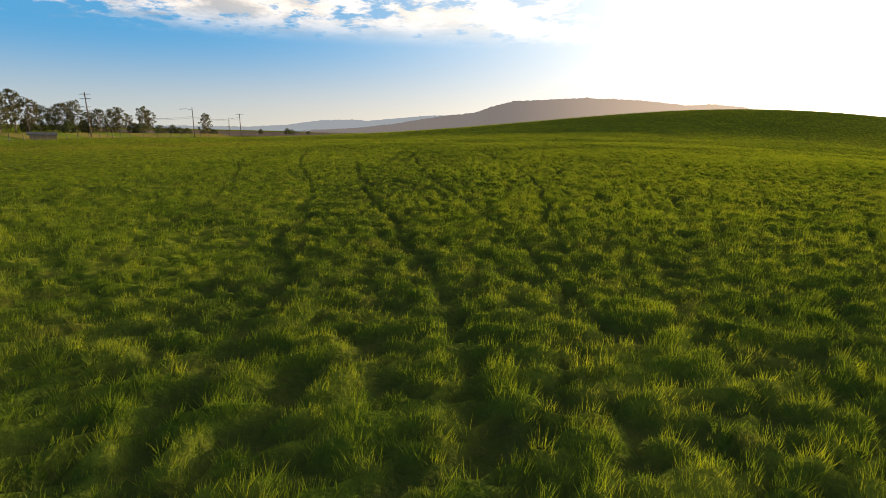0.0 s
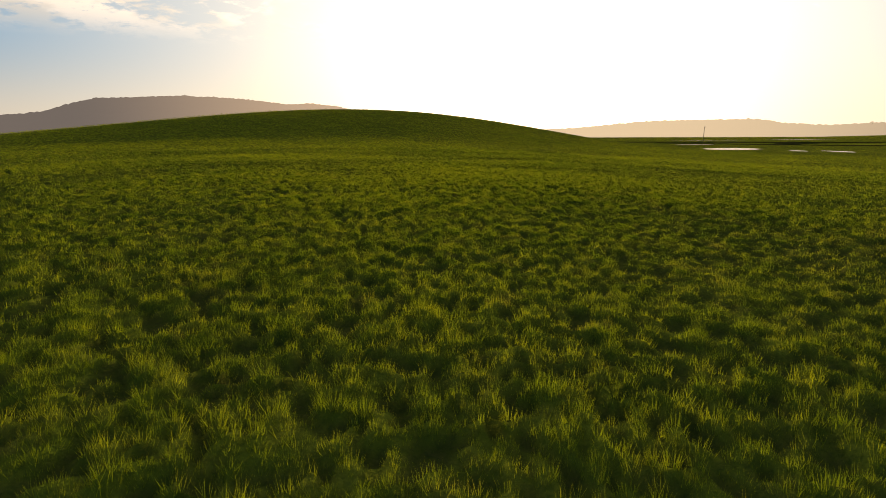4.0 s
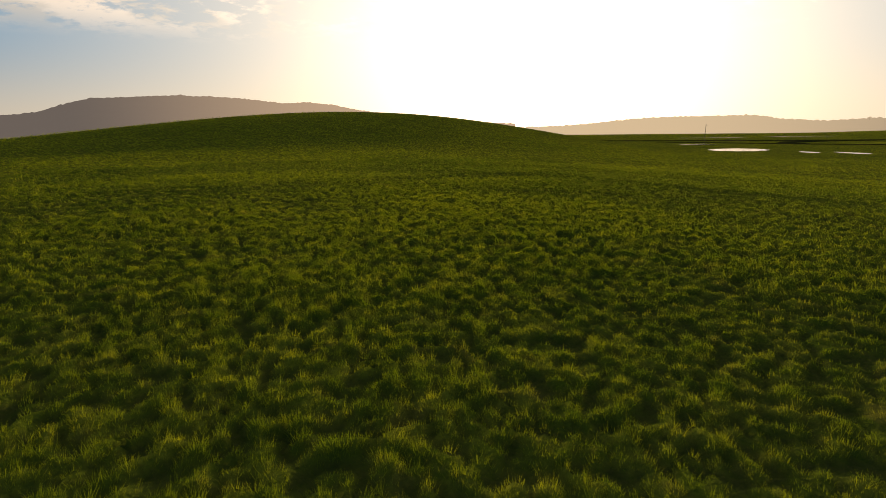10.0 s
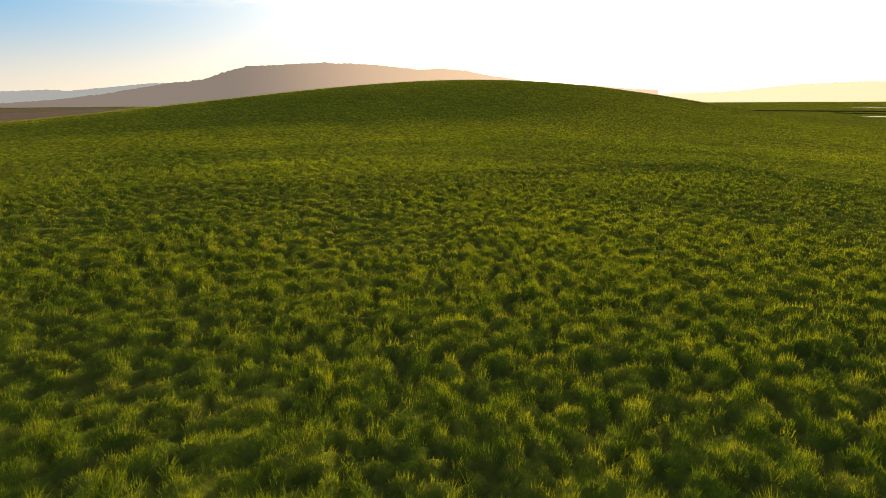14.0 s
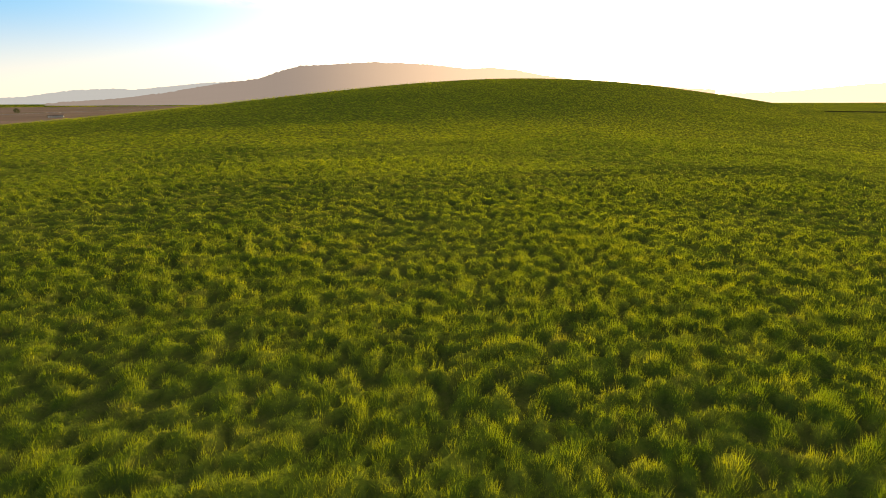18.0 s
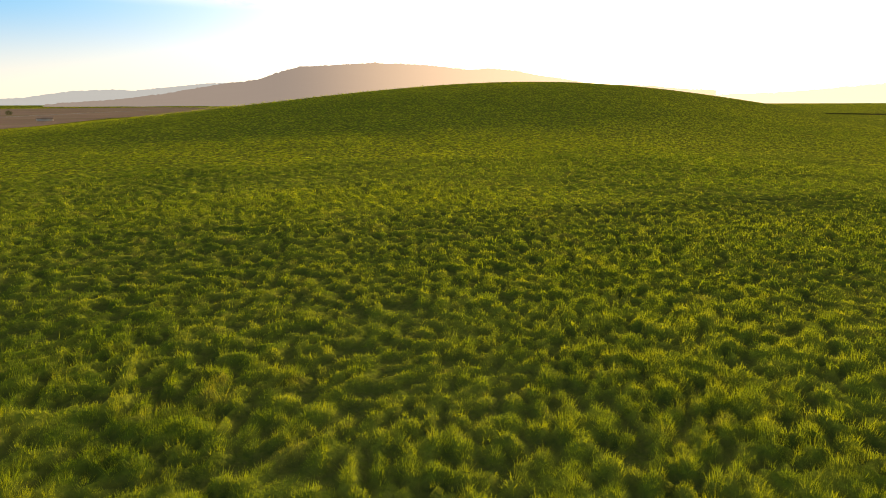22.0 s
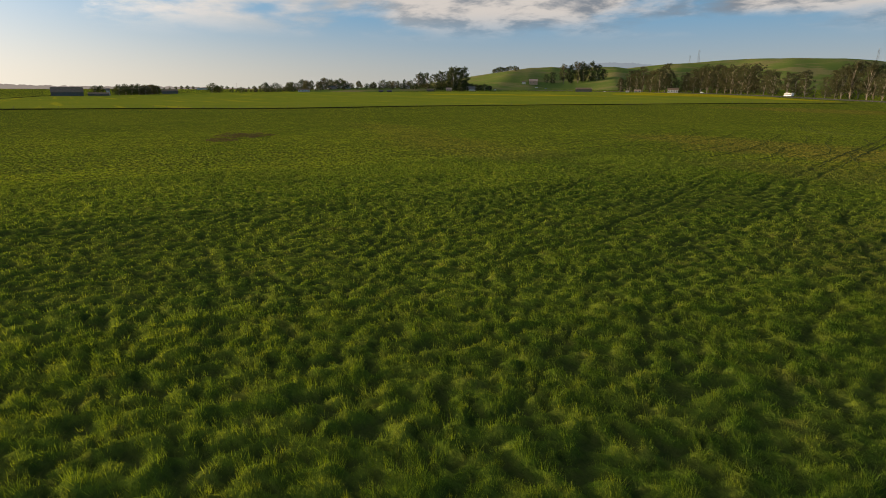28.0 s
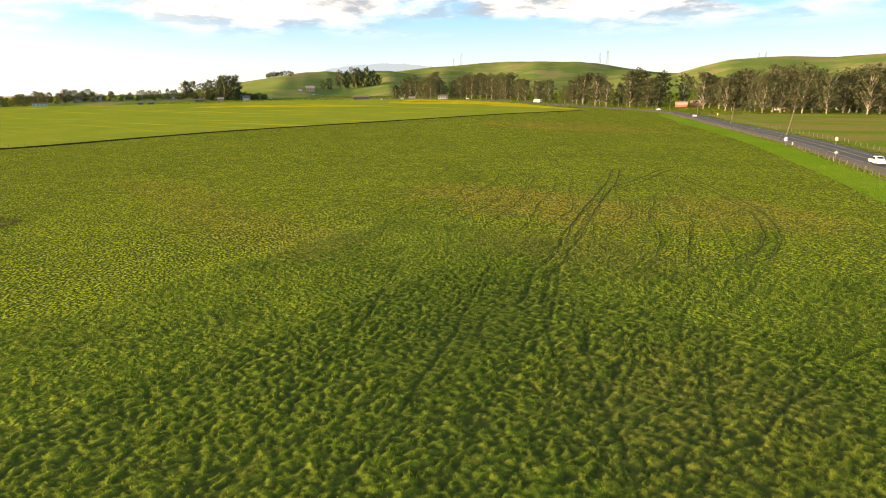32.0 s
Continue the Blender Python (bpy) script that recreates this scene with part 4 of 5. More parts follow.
GUMS = [gum_tree(1, 24, 7.2, 0.20, 40, 32, 0.58), gum_tree(2, 24, 8.8, 0.14, 46, 32, 0.60), gum_tree(3, 24, 6.4, 0.26, 36, 32, 0.56), gum_tree(4, 24, 9.4, 0.12, 50, 32, 0.60), gum_tree(5, 24, 8.0, 0.18, 44, 32, 0.58), gum_tree(6, 24, 7.0, 0.10, 44, 32, 0.58)]
DARK_GUMS = [gum_tree(11, 24, 7.4, 0.08, 42, 32, 0.66, mat=DARK_LEAF), gum_tree(12, 24, 8.4, 0.06, 46, 32, 0.66, mat=DARK_LEAF)]
ROUNDS = [round_tree(21, 8, 5.0, DARK_LEAF), round_tree(22, 8, 4.2, GUM_LEAF), round_tree(23, 8, 6.0, DARK_LEAF)]
USED = set()


def plant(kinds, k, x, y, height, label, group, category="tree"):
    """Stands a tree of that height at a place."""
    ob = kinds[k % len(kinds)]
    own = ob.name.startswith("gum_tree")
    size = height / (24.0 if own else 8.0)
    turn = (x * 37.0 + y * 91.0) % 360
    m = pose(x, y, ground_at(x, y) - 0.1, 0, 0, turn) @ Matrix.Diagonal((size, size, size, 1))
    if ob.name in USED:
        ob = copy_thing(ob, m @ Matrix.Diagonal([1 / v for v in ob.scale] + [1]))
    else:
        USED.add(ob.name)
        ob.matrix_basis = m
    return tagged(ob, label, category, group)


def row_of_trees(eye, spots, kinds, label, group, seed):
    """spots: turn, distance and the height angle of the top, seen from eye."""
    rs = np.random.RandomState(seed)
    for k, (turn, far, top) in enumerate(spots):
        x, y = off(eye, turn, far)
        plant(kinds, int(rs.randint(0, 50)), x, y, eye[2] + far * math.tan(radians(top)) - ground_at(x, y), label, group)


row_of_trees(START, [(-41, 262, 2.5), (-39, 255, 3.0), (-37.3, 250, 2.7), (-36.3, 262, 2.85), (-35.4, 258, 2.2), (-34.7, 275, 1.6), (-33.8, 280, 1.5), (-33.2, 270, 1.95), (-32.3, 276, 2.12), (-31.2, 285, 1.3), (-30.5, 280, 1.55), (-29.7, 290, 1.5), (-29.1, 284, 1.75), (-28.4, 290, 1.2), (-27.3, 275, 1.9), (-26.8, 280, 1.6), (-22.3, 262, 1.48)], GUMS, "tall gum tree with loose grey-green foliage beside the road", "gum trees by the poles", 3)
row_of_trees(START, [(-35.6, 268, 0.5), (-32.8, 262, 0.35), (-31.6, 285, 0.5), (-28.0, 270, 0.4), (-27.5, 268, 0.3), (-26.0, 290, 0.2), (-25.0, 300, 0.27), (-24.4, 300, 0.1), (-23.8, 280, 0.05), (-21.6, 290, 0.0), (-17.5, 480, 0.1), (-15.1, 470, 0.22), (-14.7, 480, 0.1), (-13.2, 520, 0.0)], ROUNDS, "dark bushy tree beside the road", "bushy trees by the poles", 4)

rs_row = np.random.RandomState(8)
belt_turn = np.array([138.1, 144.1, 149.1, 152.1, 155.1, 158.1, 162.1, 166.1, 168.1, 171.2, 175.2, 180.2, 190.1])
belt_far = np.array([736, 721, 660, 618, 574, 520, 495, 499, 477, 420, 411, 395, 382])
BELT_EAST = [(139.7, 0.41), (140.5, 1.07), (141.1, 1.19), (141.6, 1.41), (142.3, 1.06), (143.0, 1.27), (143.5, 1.68), (144.0, 0.86), (145.3, 0.80), (145.9, 1.18), (146.5, 1.31), (147.0, 1.47), (147.8, 1.51), (148.4, 1.24), (148.9, 1.39), (149.7, 1.43), (150.2, 1.16), (150.7, 1.40), (151.4, 0.88), (152.1, 0.81), (153.1, 0.64), (153.7, 0.61), (154.4, 0.77), (155.8, 0.13), (156.5, 0.75), (156.9, 1.03), (157.5, 1.26), (158.0, 1.40), (158.6, 1.18), (159.0, 0.97), (159.6, 0.49), (160.7, 0.31)]
BELT_WEST = [(161.7, 1.51), (162.1, 1.33), (162.5, 1.59), (163.2, 0.64), (163.7, 0.78), (164.1, 0.35), (164.4, 1.34), (166.2, 1.10), (167.9, 1.21), (168.4, 0.91), (169.2, 0.72), (169.7, 0.83), (170.2, 1.04), (170.6, 1.26), (171.5, 1.32), (172.0, 0.76), (172.6, 1.02), (173.3, 1.63), (173.9, 1.29), (174.2, 1.51), (174.9, 1.20), (175.5, 1.60), (176.2, 1.10), (177.2, 0.94), (178.3, 1.12), (178.7, 0.85), (179.2, 1.34), (179.9, 1.40), (180.7, 1.18), (181.6, 1.39), (182.7, 1.10), (184.1, 1.42), (186.1, 1.24)]
spots = [(a, float(np.interp(a, belt_turn, belt_far)) * rs_row.uniform(1.0, 1.07), top) for a, top in BELT_EAST + BELT_WEST]
row_of_trees(END, spots, GUMS, "tall gum tree with reddish brown and olive foliage by the road", "gum trees along the road", 5)
spots = []
for first, last in ((139.8, 152), (168.2, 187)):
    turn = first
    while turn < last:
        far = float(np.interp(turn, belt_turn, belt_far))
        spots.append((turn, far * rs_row.uniform(1.10, 1.22), rs_row.uniform(0.1, 0.85)))
        turn += rs_row.uniform(0.6, 1.3) * 420 / far
row_of_trees(END, spots, DARK_GUMS, "dark green gum tree in the second row", "gum trees behind", 6)
spots = []
turn = 138.8
while turn < 187:
    far = float(np.interp(turn, belt_turn, belt_far))
    if not 164.8 < turn < 168.2:
        x, y = off(END, turn, far)
        spots.append((turn, far * rs_row.uniform(1.02, 1.14), math.degrees(math.atan2(ground_at(x, y) + rs_row.uniform(2.5, 6.5) - END[2], far))))
    turn += rs_row.uniform(0.6, 1.7) * 420 / far
row_of_trees(END, spots, ROUNDS, "low bushy undergrowth below the gum trees", "bushes below the gums", 12)
row_of_trees(END, [(122.4, 880, 0.92), (123.0, 890, 1.12), (123.6, 880, 1.22), (124.1, 870, 1.49), (124.5, 880, 1.60), (125.0, 885, 1.55)], DARK_GUMS, "dark gum tree in a clump by a farm", "clump of gums", 7)
row_of_trees(END, [(120.8, 960, 0.90), (121.1, 960, 1.05), (121.6, 970, 1.05), (132.9, 1060, 0.94), (133.5, 1060, 1.15), (134.5, 1060, 1.86), (135.1, 1065, 1.77), (135.8, 1070, 2.10), (136.3, 1065, 1.98), (136.9, 1060, 2.08), (137.5, 1060, 1.82), (138.1, 1065, 1.40)], DARK_GUMS + GUMS[:2], "gum tree on the green slope", "gums on the slope", 8)
KNOLL = [(106.6, 0.27), (107.5, 0.22), (108.7, 0.38), (109.0, 0.34), (109.9, 0.58), (110.3, 0.50), (110.8, 0.53), (111.4, 0.44), (111.9, 0.73), (112.5, 0.64), (113.0, 0.52), (113.4, 0.68), (113.8, 0.49), (114.4, 0.30), (115.1, 0.51), (115.9, 0.27), (116.5, 0.36), (117.4, 0.53), (118.0, 0.48), (118.4, 0.48), (118.8, 0.56), (119.4, 0.65), (119.8, 0.49), (120.1, 0.58)]
row_of_trees(END, [(103.6 + 0.42 * k, 925 + 30 * math.sin(2.3 * k), -0.58 + 0.12 * math.sin(4.1 * k) + 0.012 * k) for k in range(54)], ROUNDS, "low dark hedge bush at the foot of the knoll", "hedge below the knoll", 16)
row_of_trees(END, [(a, 960 + 40 * math.sin(7 * a), top - 0.26) for a, top in KNOLL], ROUNDS + DARK_GUMS[:1], "dark round tree near a farm house", "round trees on the knoll", 9)
row_of_trees(END, [(124.9, 860, -0.12), (125.4, 870, 0.05), (126.3, 860, -0.10), (126.7, 865, -0.15), (127.1, 860, -0.11), (127.6, 860, -0.22)], ROUNDS, "dark bush beside the farm houses", "bushes by the farm", 13)
row_of_trees(END, [(128.0, 1440, 1.58), (128.3, 1440, 1.68), (128.6, 1430, 1.74), (128.9, 1440, 1.69), (129.2, 1440, 1.74), (129.5, 1380, 1.80), (129.9, 1340, 1.80), (130.2, 1330, 1.71), (130.0, 1250, 1.55)], ROUNDS, "dark tree in a grove on the hill top", "grove on the hill", 14)
row_of_trees(PAN, [(94.6, 850, 0.39), (95.1, 860, 0.44), (95.6, 850, 0.41), (96.1, 860, 0.45), (96.6, 850, 0.42), (97.1, 860, 0.45), (97.5, 850, 0.37), (92.9, 1100, 0.29), (93.3, 1100, 0.32), (102.0, 900, 0.55), (102.5, 905, 0.33)], ROUNDS, "dark tree beside the farm barns", "trees of the far farm", 10)
row_of_trees(PAN, [(97.6 + 0.47 * k, 1500 + 60 * math.sin(2.1 * k), 0.27 + 0.10 * math.sin(5.3 * k)) for k in range(30)], ROUNDS, "grey-green tree in the far hedgerow", "far hedgerow", 15)
# the ridge tree takes the same painted haze glow as the mountains
row_of_trees(PAN, [(76.55, 3900, 1.27), (73.2, 3900, 1.06)], [round_tree(24, 8, 5.0, MOUNT_WEST)], "large lone tree on the hazy ridge", "trees on the ridge", 11)
for ob in GUMS + DARK_GUMS + ROUNDS:
    if ob.name not in USED:
        plant([ob], 0, *off(END, 186 + 2 * len(USED) % 7, 330), 18, "tall gum tree by the road", "gum trees along the road")


# ---- poles, wires and fences ----
def cross_arm(name, parent, z, half, thick=0.10, turn=0.0, pins=2):
    bm = box(bmesh.new(), (-half, -thick / 2 - 0.14, z - 0.06), (half, thick / 2 - 0.14, z + 0.06), 0.01, pose(0, 0, 0, 0, 0, turn))
    arm = part(name, bm, POLE_WOOD, parent)
    for k in range(pins):
        for side in (-1, 1):
            x = side * half * (0.92 - 0.45 * k)
            pin = rod(bmesh.new(), (x, -0.14, z + 0.06), (x, -0.14, z + 0.24), 0.05, 0.035, 6)
            bmesh.ops.transform(pin, matrix=pose(0, 0, 0, 0, 0, turn), verts=pin.verts)
            part("insulator", pin, STEEL, arm, "grey glass insulator")
    return arm


def utility_pole(x, y, height, turn, lean, arms, label, mat=None, kind="utility_pole"):
    """lean: degrees to the side of the arms."""
    pole = new(kind)
    part("shaft", rod(bmesh.new(), (0, 0, -0.6), (0, 0, height), 0.19, 0.12, 10), mat or POLE_WOOD, pole, "", True)
    for z, half in arms:
        cross_arm("cross_arm", pole, height - z, half)
    pole.matrix_basis = pose(x, y, ground_at(x, y), 0, lean, turn)
    return tagged(pole, label, "utility pole")


first_pole = utility_pole(-90, 148.6, 11.2, 32, -3.5, [(0.5, 1.25), (1.6, 1.25), (3.6, 0.9), (4.4, 1.2)], "leaning wooden utility pole with four cross arms")
bm = box(bmesh.new(), (-0.15, -0.45, 3.0), (0.15, -0.2, 3.6), 0.03)
part("meter_box", bm, WHITE, first_pole, "small pale box on the pole")
utility_pole(-85.7, 245.5, 9.6, 20, -2.5, [(0.25, 1.5)], "leaning wooden utility pole with one cross arm")
utility_pole(-94.3, 255.3, 8.0, 20, 0.5, [(3.6, 0.7)], "thin wooden utility pole with a low arm")

lamp = new("street_lamp")
part("shaft", rod(bmesh.new(), (0, 0, -0.5), (0, 0, 9.8), 0.15, 0.10, 10), POLE_WOOD, lamp, "wooden pole", True)
bm = bmesh.new()
for k in range(6):
    f, g = k / 6, (k + 1) / 6
    rod(bm, (-4.6 * f, 0, 9.0 + 0.55 * math.sin(f * 1.7)), (-4.6 * g, 0, 9.0 + 0.55 * math.sin(g * 1.7)), 0.055, 0.05, 6)
part("arm", bm, STEEL, lamp, "curved steel arm", True)
bm = bmesh.new()
bmesh.ops.create_uvsphere(bm, u_segments=10, v_segments=6, radius=0.5, matrix=Matrix.LocRotScale((-5.0, 0, 9.5), None, (0.9, 0.32, 0.24)))
part("lamp_head", bm, STEEL, lamp, "grey lamp head", True)
lamp.matrix_basis = pose(-83.3, 194.3, ground_at(-83.3, 194.3), 0, -3, -22)
tagged(lamp, "street lamp with a long curved arm on a wooden pole", "street lamp")


def wire(points, sag, label, category="wire"):
    """A hanging wire from point to point."""
    bm = bmesh.new()
    for a, b in zip(points, points[1:]):
        a, b = Vector(a), Vector(b)
        last = a
        for k in range(1, 13):
            f = k / 12
            here = a.lerp(b, f) - Vector((0, 0, sag * 4 * f * (1 - f)))
            rod(bm, last, here, 0.022, 0.022, 4)
            last = here
    return tagged(part("overhead_wire", bm, WIRE), label, category, "overhead wires")


for dx, dz in ((0.0, 0.0), (0.8, -0.35), (-0.9, -0.1)):
    wire([(-90.4 + dx, 148.6, 4.6 + dz), (-83.8 + dx, 194.3, 5.2 + dz), (-86 + dx, 245.5, 6.4 + dz)], 1.0, "dark wire hung between the poles")

FENCE_POST = []
for k, h in enumerate((1.15, 1.25, 1.35)):
    bm = rod(bmesh.new(), (0, 0, -0.4), (0.02, 0.01, h), 0.075, 0.06, 6)
    FENCE_POST.append(bm)
post_meshes = []
for bm in FENCE_POST:
    me = bpy.data.meshes.new("post")
    bm.to_mesh(me)
    bm.free()
    me.materials.append(GREY_WOOD)
    post_meshes.append(me)


def fence(line, step, label, seed, wires=2, lean=9.0, skip=0.0):
    """Posts at even steps with thin wires between them."""
    rs = np.random.RandomState(seed)
    thing = new("fence")
    pts = smooth_line(line, step)
    for x, y in pts:
        if rs.rand() < skip:
            continue
        post = new("post", post_meshes[rs.randint(3)])
        post.parent = thing
        post.matrix_basis = pose(x + rs.normal(0, 0.12), y + rs.normal(0, 0.12), ground_at(x, y), rs.normal(0, lean), rs.normal(0, lean), rs.uniform(0, 360))
    for k in range(wires):
        bm = bmesh.new()
        for (xa, ya), (xb, yb) in zip(pts, pts[1:]):
            z = 0.45 + 0.5 * k
            rod(bm, (xa, ya, ground_at(xa, ya) + z), (xb, yb, ground_at(xb, yb) + z), 0.010, 0.010, 3)
        part("fence_wire", bm, WIRE, thing)
    return tagged(thing, label, "fence")


side_line = [p for p in smooth_line(ROAD, 8.0) if -345 < p[1] < -40]
fence(along(side_line, -8.8), 3.6, "weathered leaning fence posts along the road", 31, lean=7)
fence(along(side_line, 10.5), 4.0, "weathered fence posts on the far side of the road", 32, lean=5)
fence([(-62, 60), (-66, 80), (-67.5, 91.5), (-70, 100), (-72, 110), (-74.5, 128), (-77, 141), (-74, 151), (-69, 175), (-66, 200)], 4.4, "leaning wooden fence posts at the edge of the pasture", 33, lean=8)
fence(along(DITCH[3:], 4.5), 5.0, "row of thin fence posts along the ditch", 34, wires=1, lean=4)
ribbon("grass_bank", "grassy bank behind the fence", smooth_line([(-70, 40), (-80, 78), (-84, 100), (-92, 128), (-98, 160), (-100, 200), (-99, 260)], 4.0), [(-7, -0.1), (-3, 0.7), (0, 1.15), (3, 1.1), (7, 0.1)], FIELD_OLIVE, "bank")

for x, y, h, lean in ((46.6, -192.8, 10.5, -9), (75.0, -250.4, 10.0, -5), (106.5, -324.9, 10.5, -2), (137.7, -382.7, 10.5, 1)):
    utility_pole(x, y, h, 22, lean, [(0.4, 1.1)], "leaning wooden utility pole beside the road")
for turn, far, h in ((139.7, 726, 12), (149.0, 619, 12), (155.1, 551, 11), (159.0, 503, 12), (161.4, 482, 11), (111.5, 800, 12), (119.3, 800, 11), (104.1, 1150, 12)):
    x, y = off(END, turn, far)
    utility_pole(x, y, h, turn, 1, [(0.4, 1.1)], "tall wooden utility pole by the trees")
far_pole = utility_pole(368, 221, 10.5, 60, -4, [(0.4, 1.0)], "lone wooden pole on the wet plain")
utility_pole(1270, 300, 13, 80, 0, [(0.4, 1.2)], "lone wooden pole on the far plain")


# ---- road signs ----
def road_sign(x, y, turn, w, h, base, face, label, diamond=False):
    sign = new("road_sign")
    part("post", box(bmesh.new(), (-0.05, -0.04, -0.4), (0.05, 0.04, base + h * 0.95), 0.01), GREY_WOOD, sign)
    bm = box(bmesh.new(), (-w / 2, -0.075, base), (w / 2, -0.045, base + h), 0.01)
    if diamond:
        bmesh.ops.transform(bm, matrix=Matrix.Translation((0, 0, base + h / 2)) @ Matrix.Rotation(radians(45), 4, "Y") @ Matrix.Translation((0, 0, -base - h / 2)), verts=bm.verts)
    part("panel", bm, face, sign)
    sign.matrix_basis = pose(x, y, ground_at(x, y) + 0.02, 0, 0, turn)
    return tagged(sign, label, "road sign")


road_sign(42.9, -153.5, 172, 0.75, 0.95, 1.4, SIGN_WHITE, "large white square road sign on a post by the fence")
road_sign(30.5, -156.7, 176, 0.6, 0.9, 1.7, SIGN_WHITE, "white road sign on a post across the road")
road_sign(28.9, -118.0, 176, 0.62, 0.62, 1.7, SIGN_BACK, "diamond road sign seen from its grey back", True)
road_sign(41.2, -155.4, 172, 0.3, 0.7, 0.1, SIGN_WHITE, "small white marker post beside the sign")
road_sign(90.5, -300.4, 172, 0.7, 0.8, 1.6, SIGN_YELLOW, "small yellow road sign at the bend")


# ---- vehicles ----
def wheel_part(thing, x, y, r, width):
    tyre = bmesh.new()
    bmesh.ops.create_cone(tyre, cap_ends=True, segments=18, radius1=r, radius2=r, depth=width, matrix=pose(x, y, r, 90, 0, 0))
    w = part("wheel", tyre, RUBBER, thing, "black tyre", True)
    rim = bmesh.new()
    bmesh.ops.create_cone(rim, cap_ends=True, segments=14, radius1=r * 0.6, radius2=r * 0.5, depth=width * 1.08, matrix=pose(x, y, r, 90, 0, 0))
    part("rim", rim, STEEL, w, "steel rim", True)


def loft(sections):
    """A body through rectangles (x, half width low, half width high, z low, z high)."""
    bm = bmesh.new()
    rings = []
    for x, wl, wh, zl, zh in sections:
        rings.append([bm.verts.new(p) for p in ((x, -wl, zl), (x, wl, zl), (x, wh, zh), (x, -wh, zh))])
    for a, b in zip(rings, rings[1:]):
        for k in range(4):
            bm.faces.new((a[k], a[(k + 1) % 4], b[(k + 1) % 4], b[k]))
    bm.faces.new(rings[0][::-1])
    bm.faces.new(rings[-1])
    bmesh.ops.bevel(bm, geom=bm.edges[:], offset=0.04, segments=2, affect="EDGES", profile=0.5)
    bmesh.ops.recalc_face_normals(bm, faces=bm.faces[:])
    return bm


RUBBER = plain("tyre_rubber", (0.02, 0.02, 0.02), (0.035, 0.033, 0.03), 4.0, 0.8)
HEADLIGHT = plain("headlight_glass", (0.75, 0.75, 0.72), (0.65, 0.65, 0.62), 4.0, 0.2)
TAIL_RED = plain("tail_light", (0.45, 0.02, 0.02), (0.35, 0.015, 0.015), 4.0, 0.25)
CAR_WHITE = plain("car_white", (0.80, 0.80, 0.79), (0.74, 0.74, 0.73), 0.6, 0.3)
CAR_GREY = plain("car_grey", (0.30, 0.31, 0.32), (0.26, 0.27, 0.28), 0.6, 0.3)


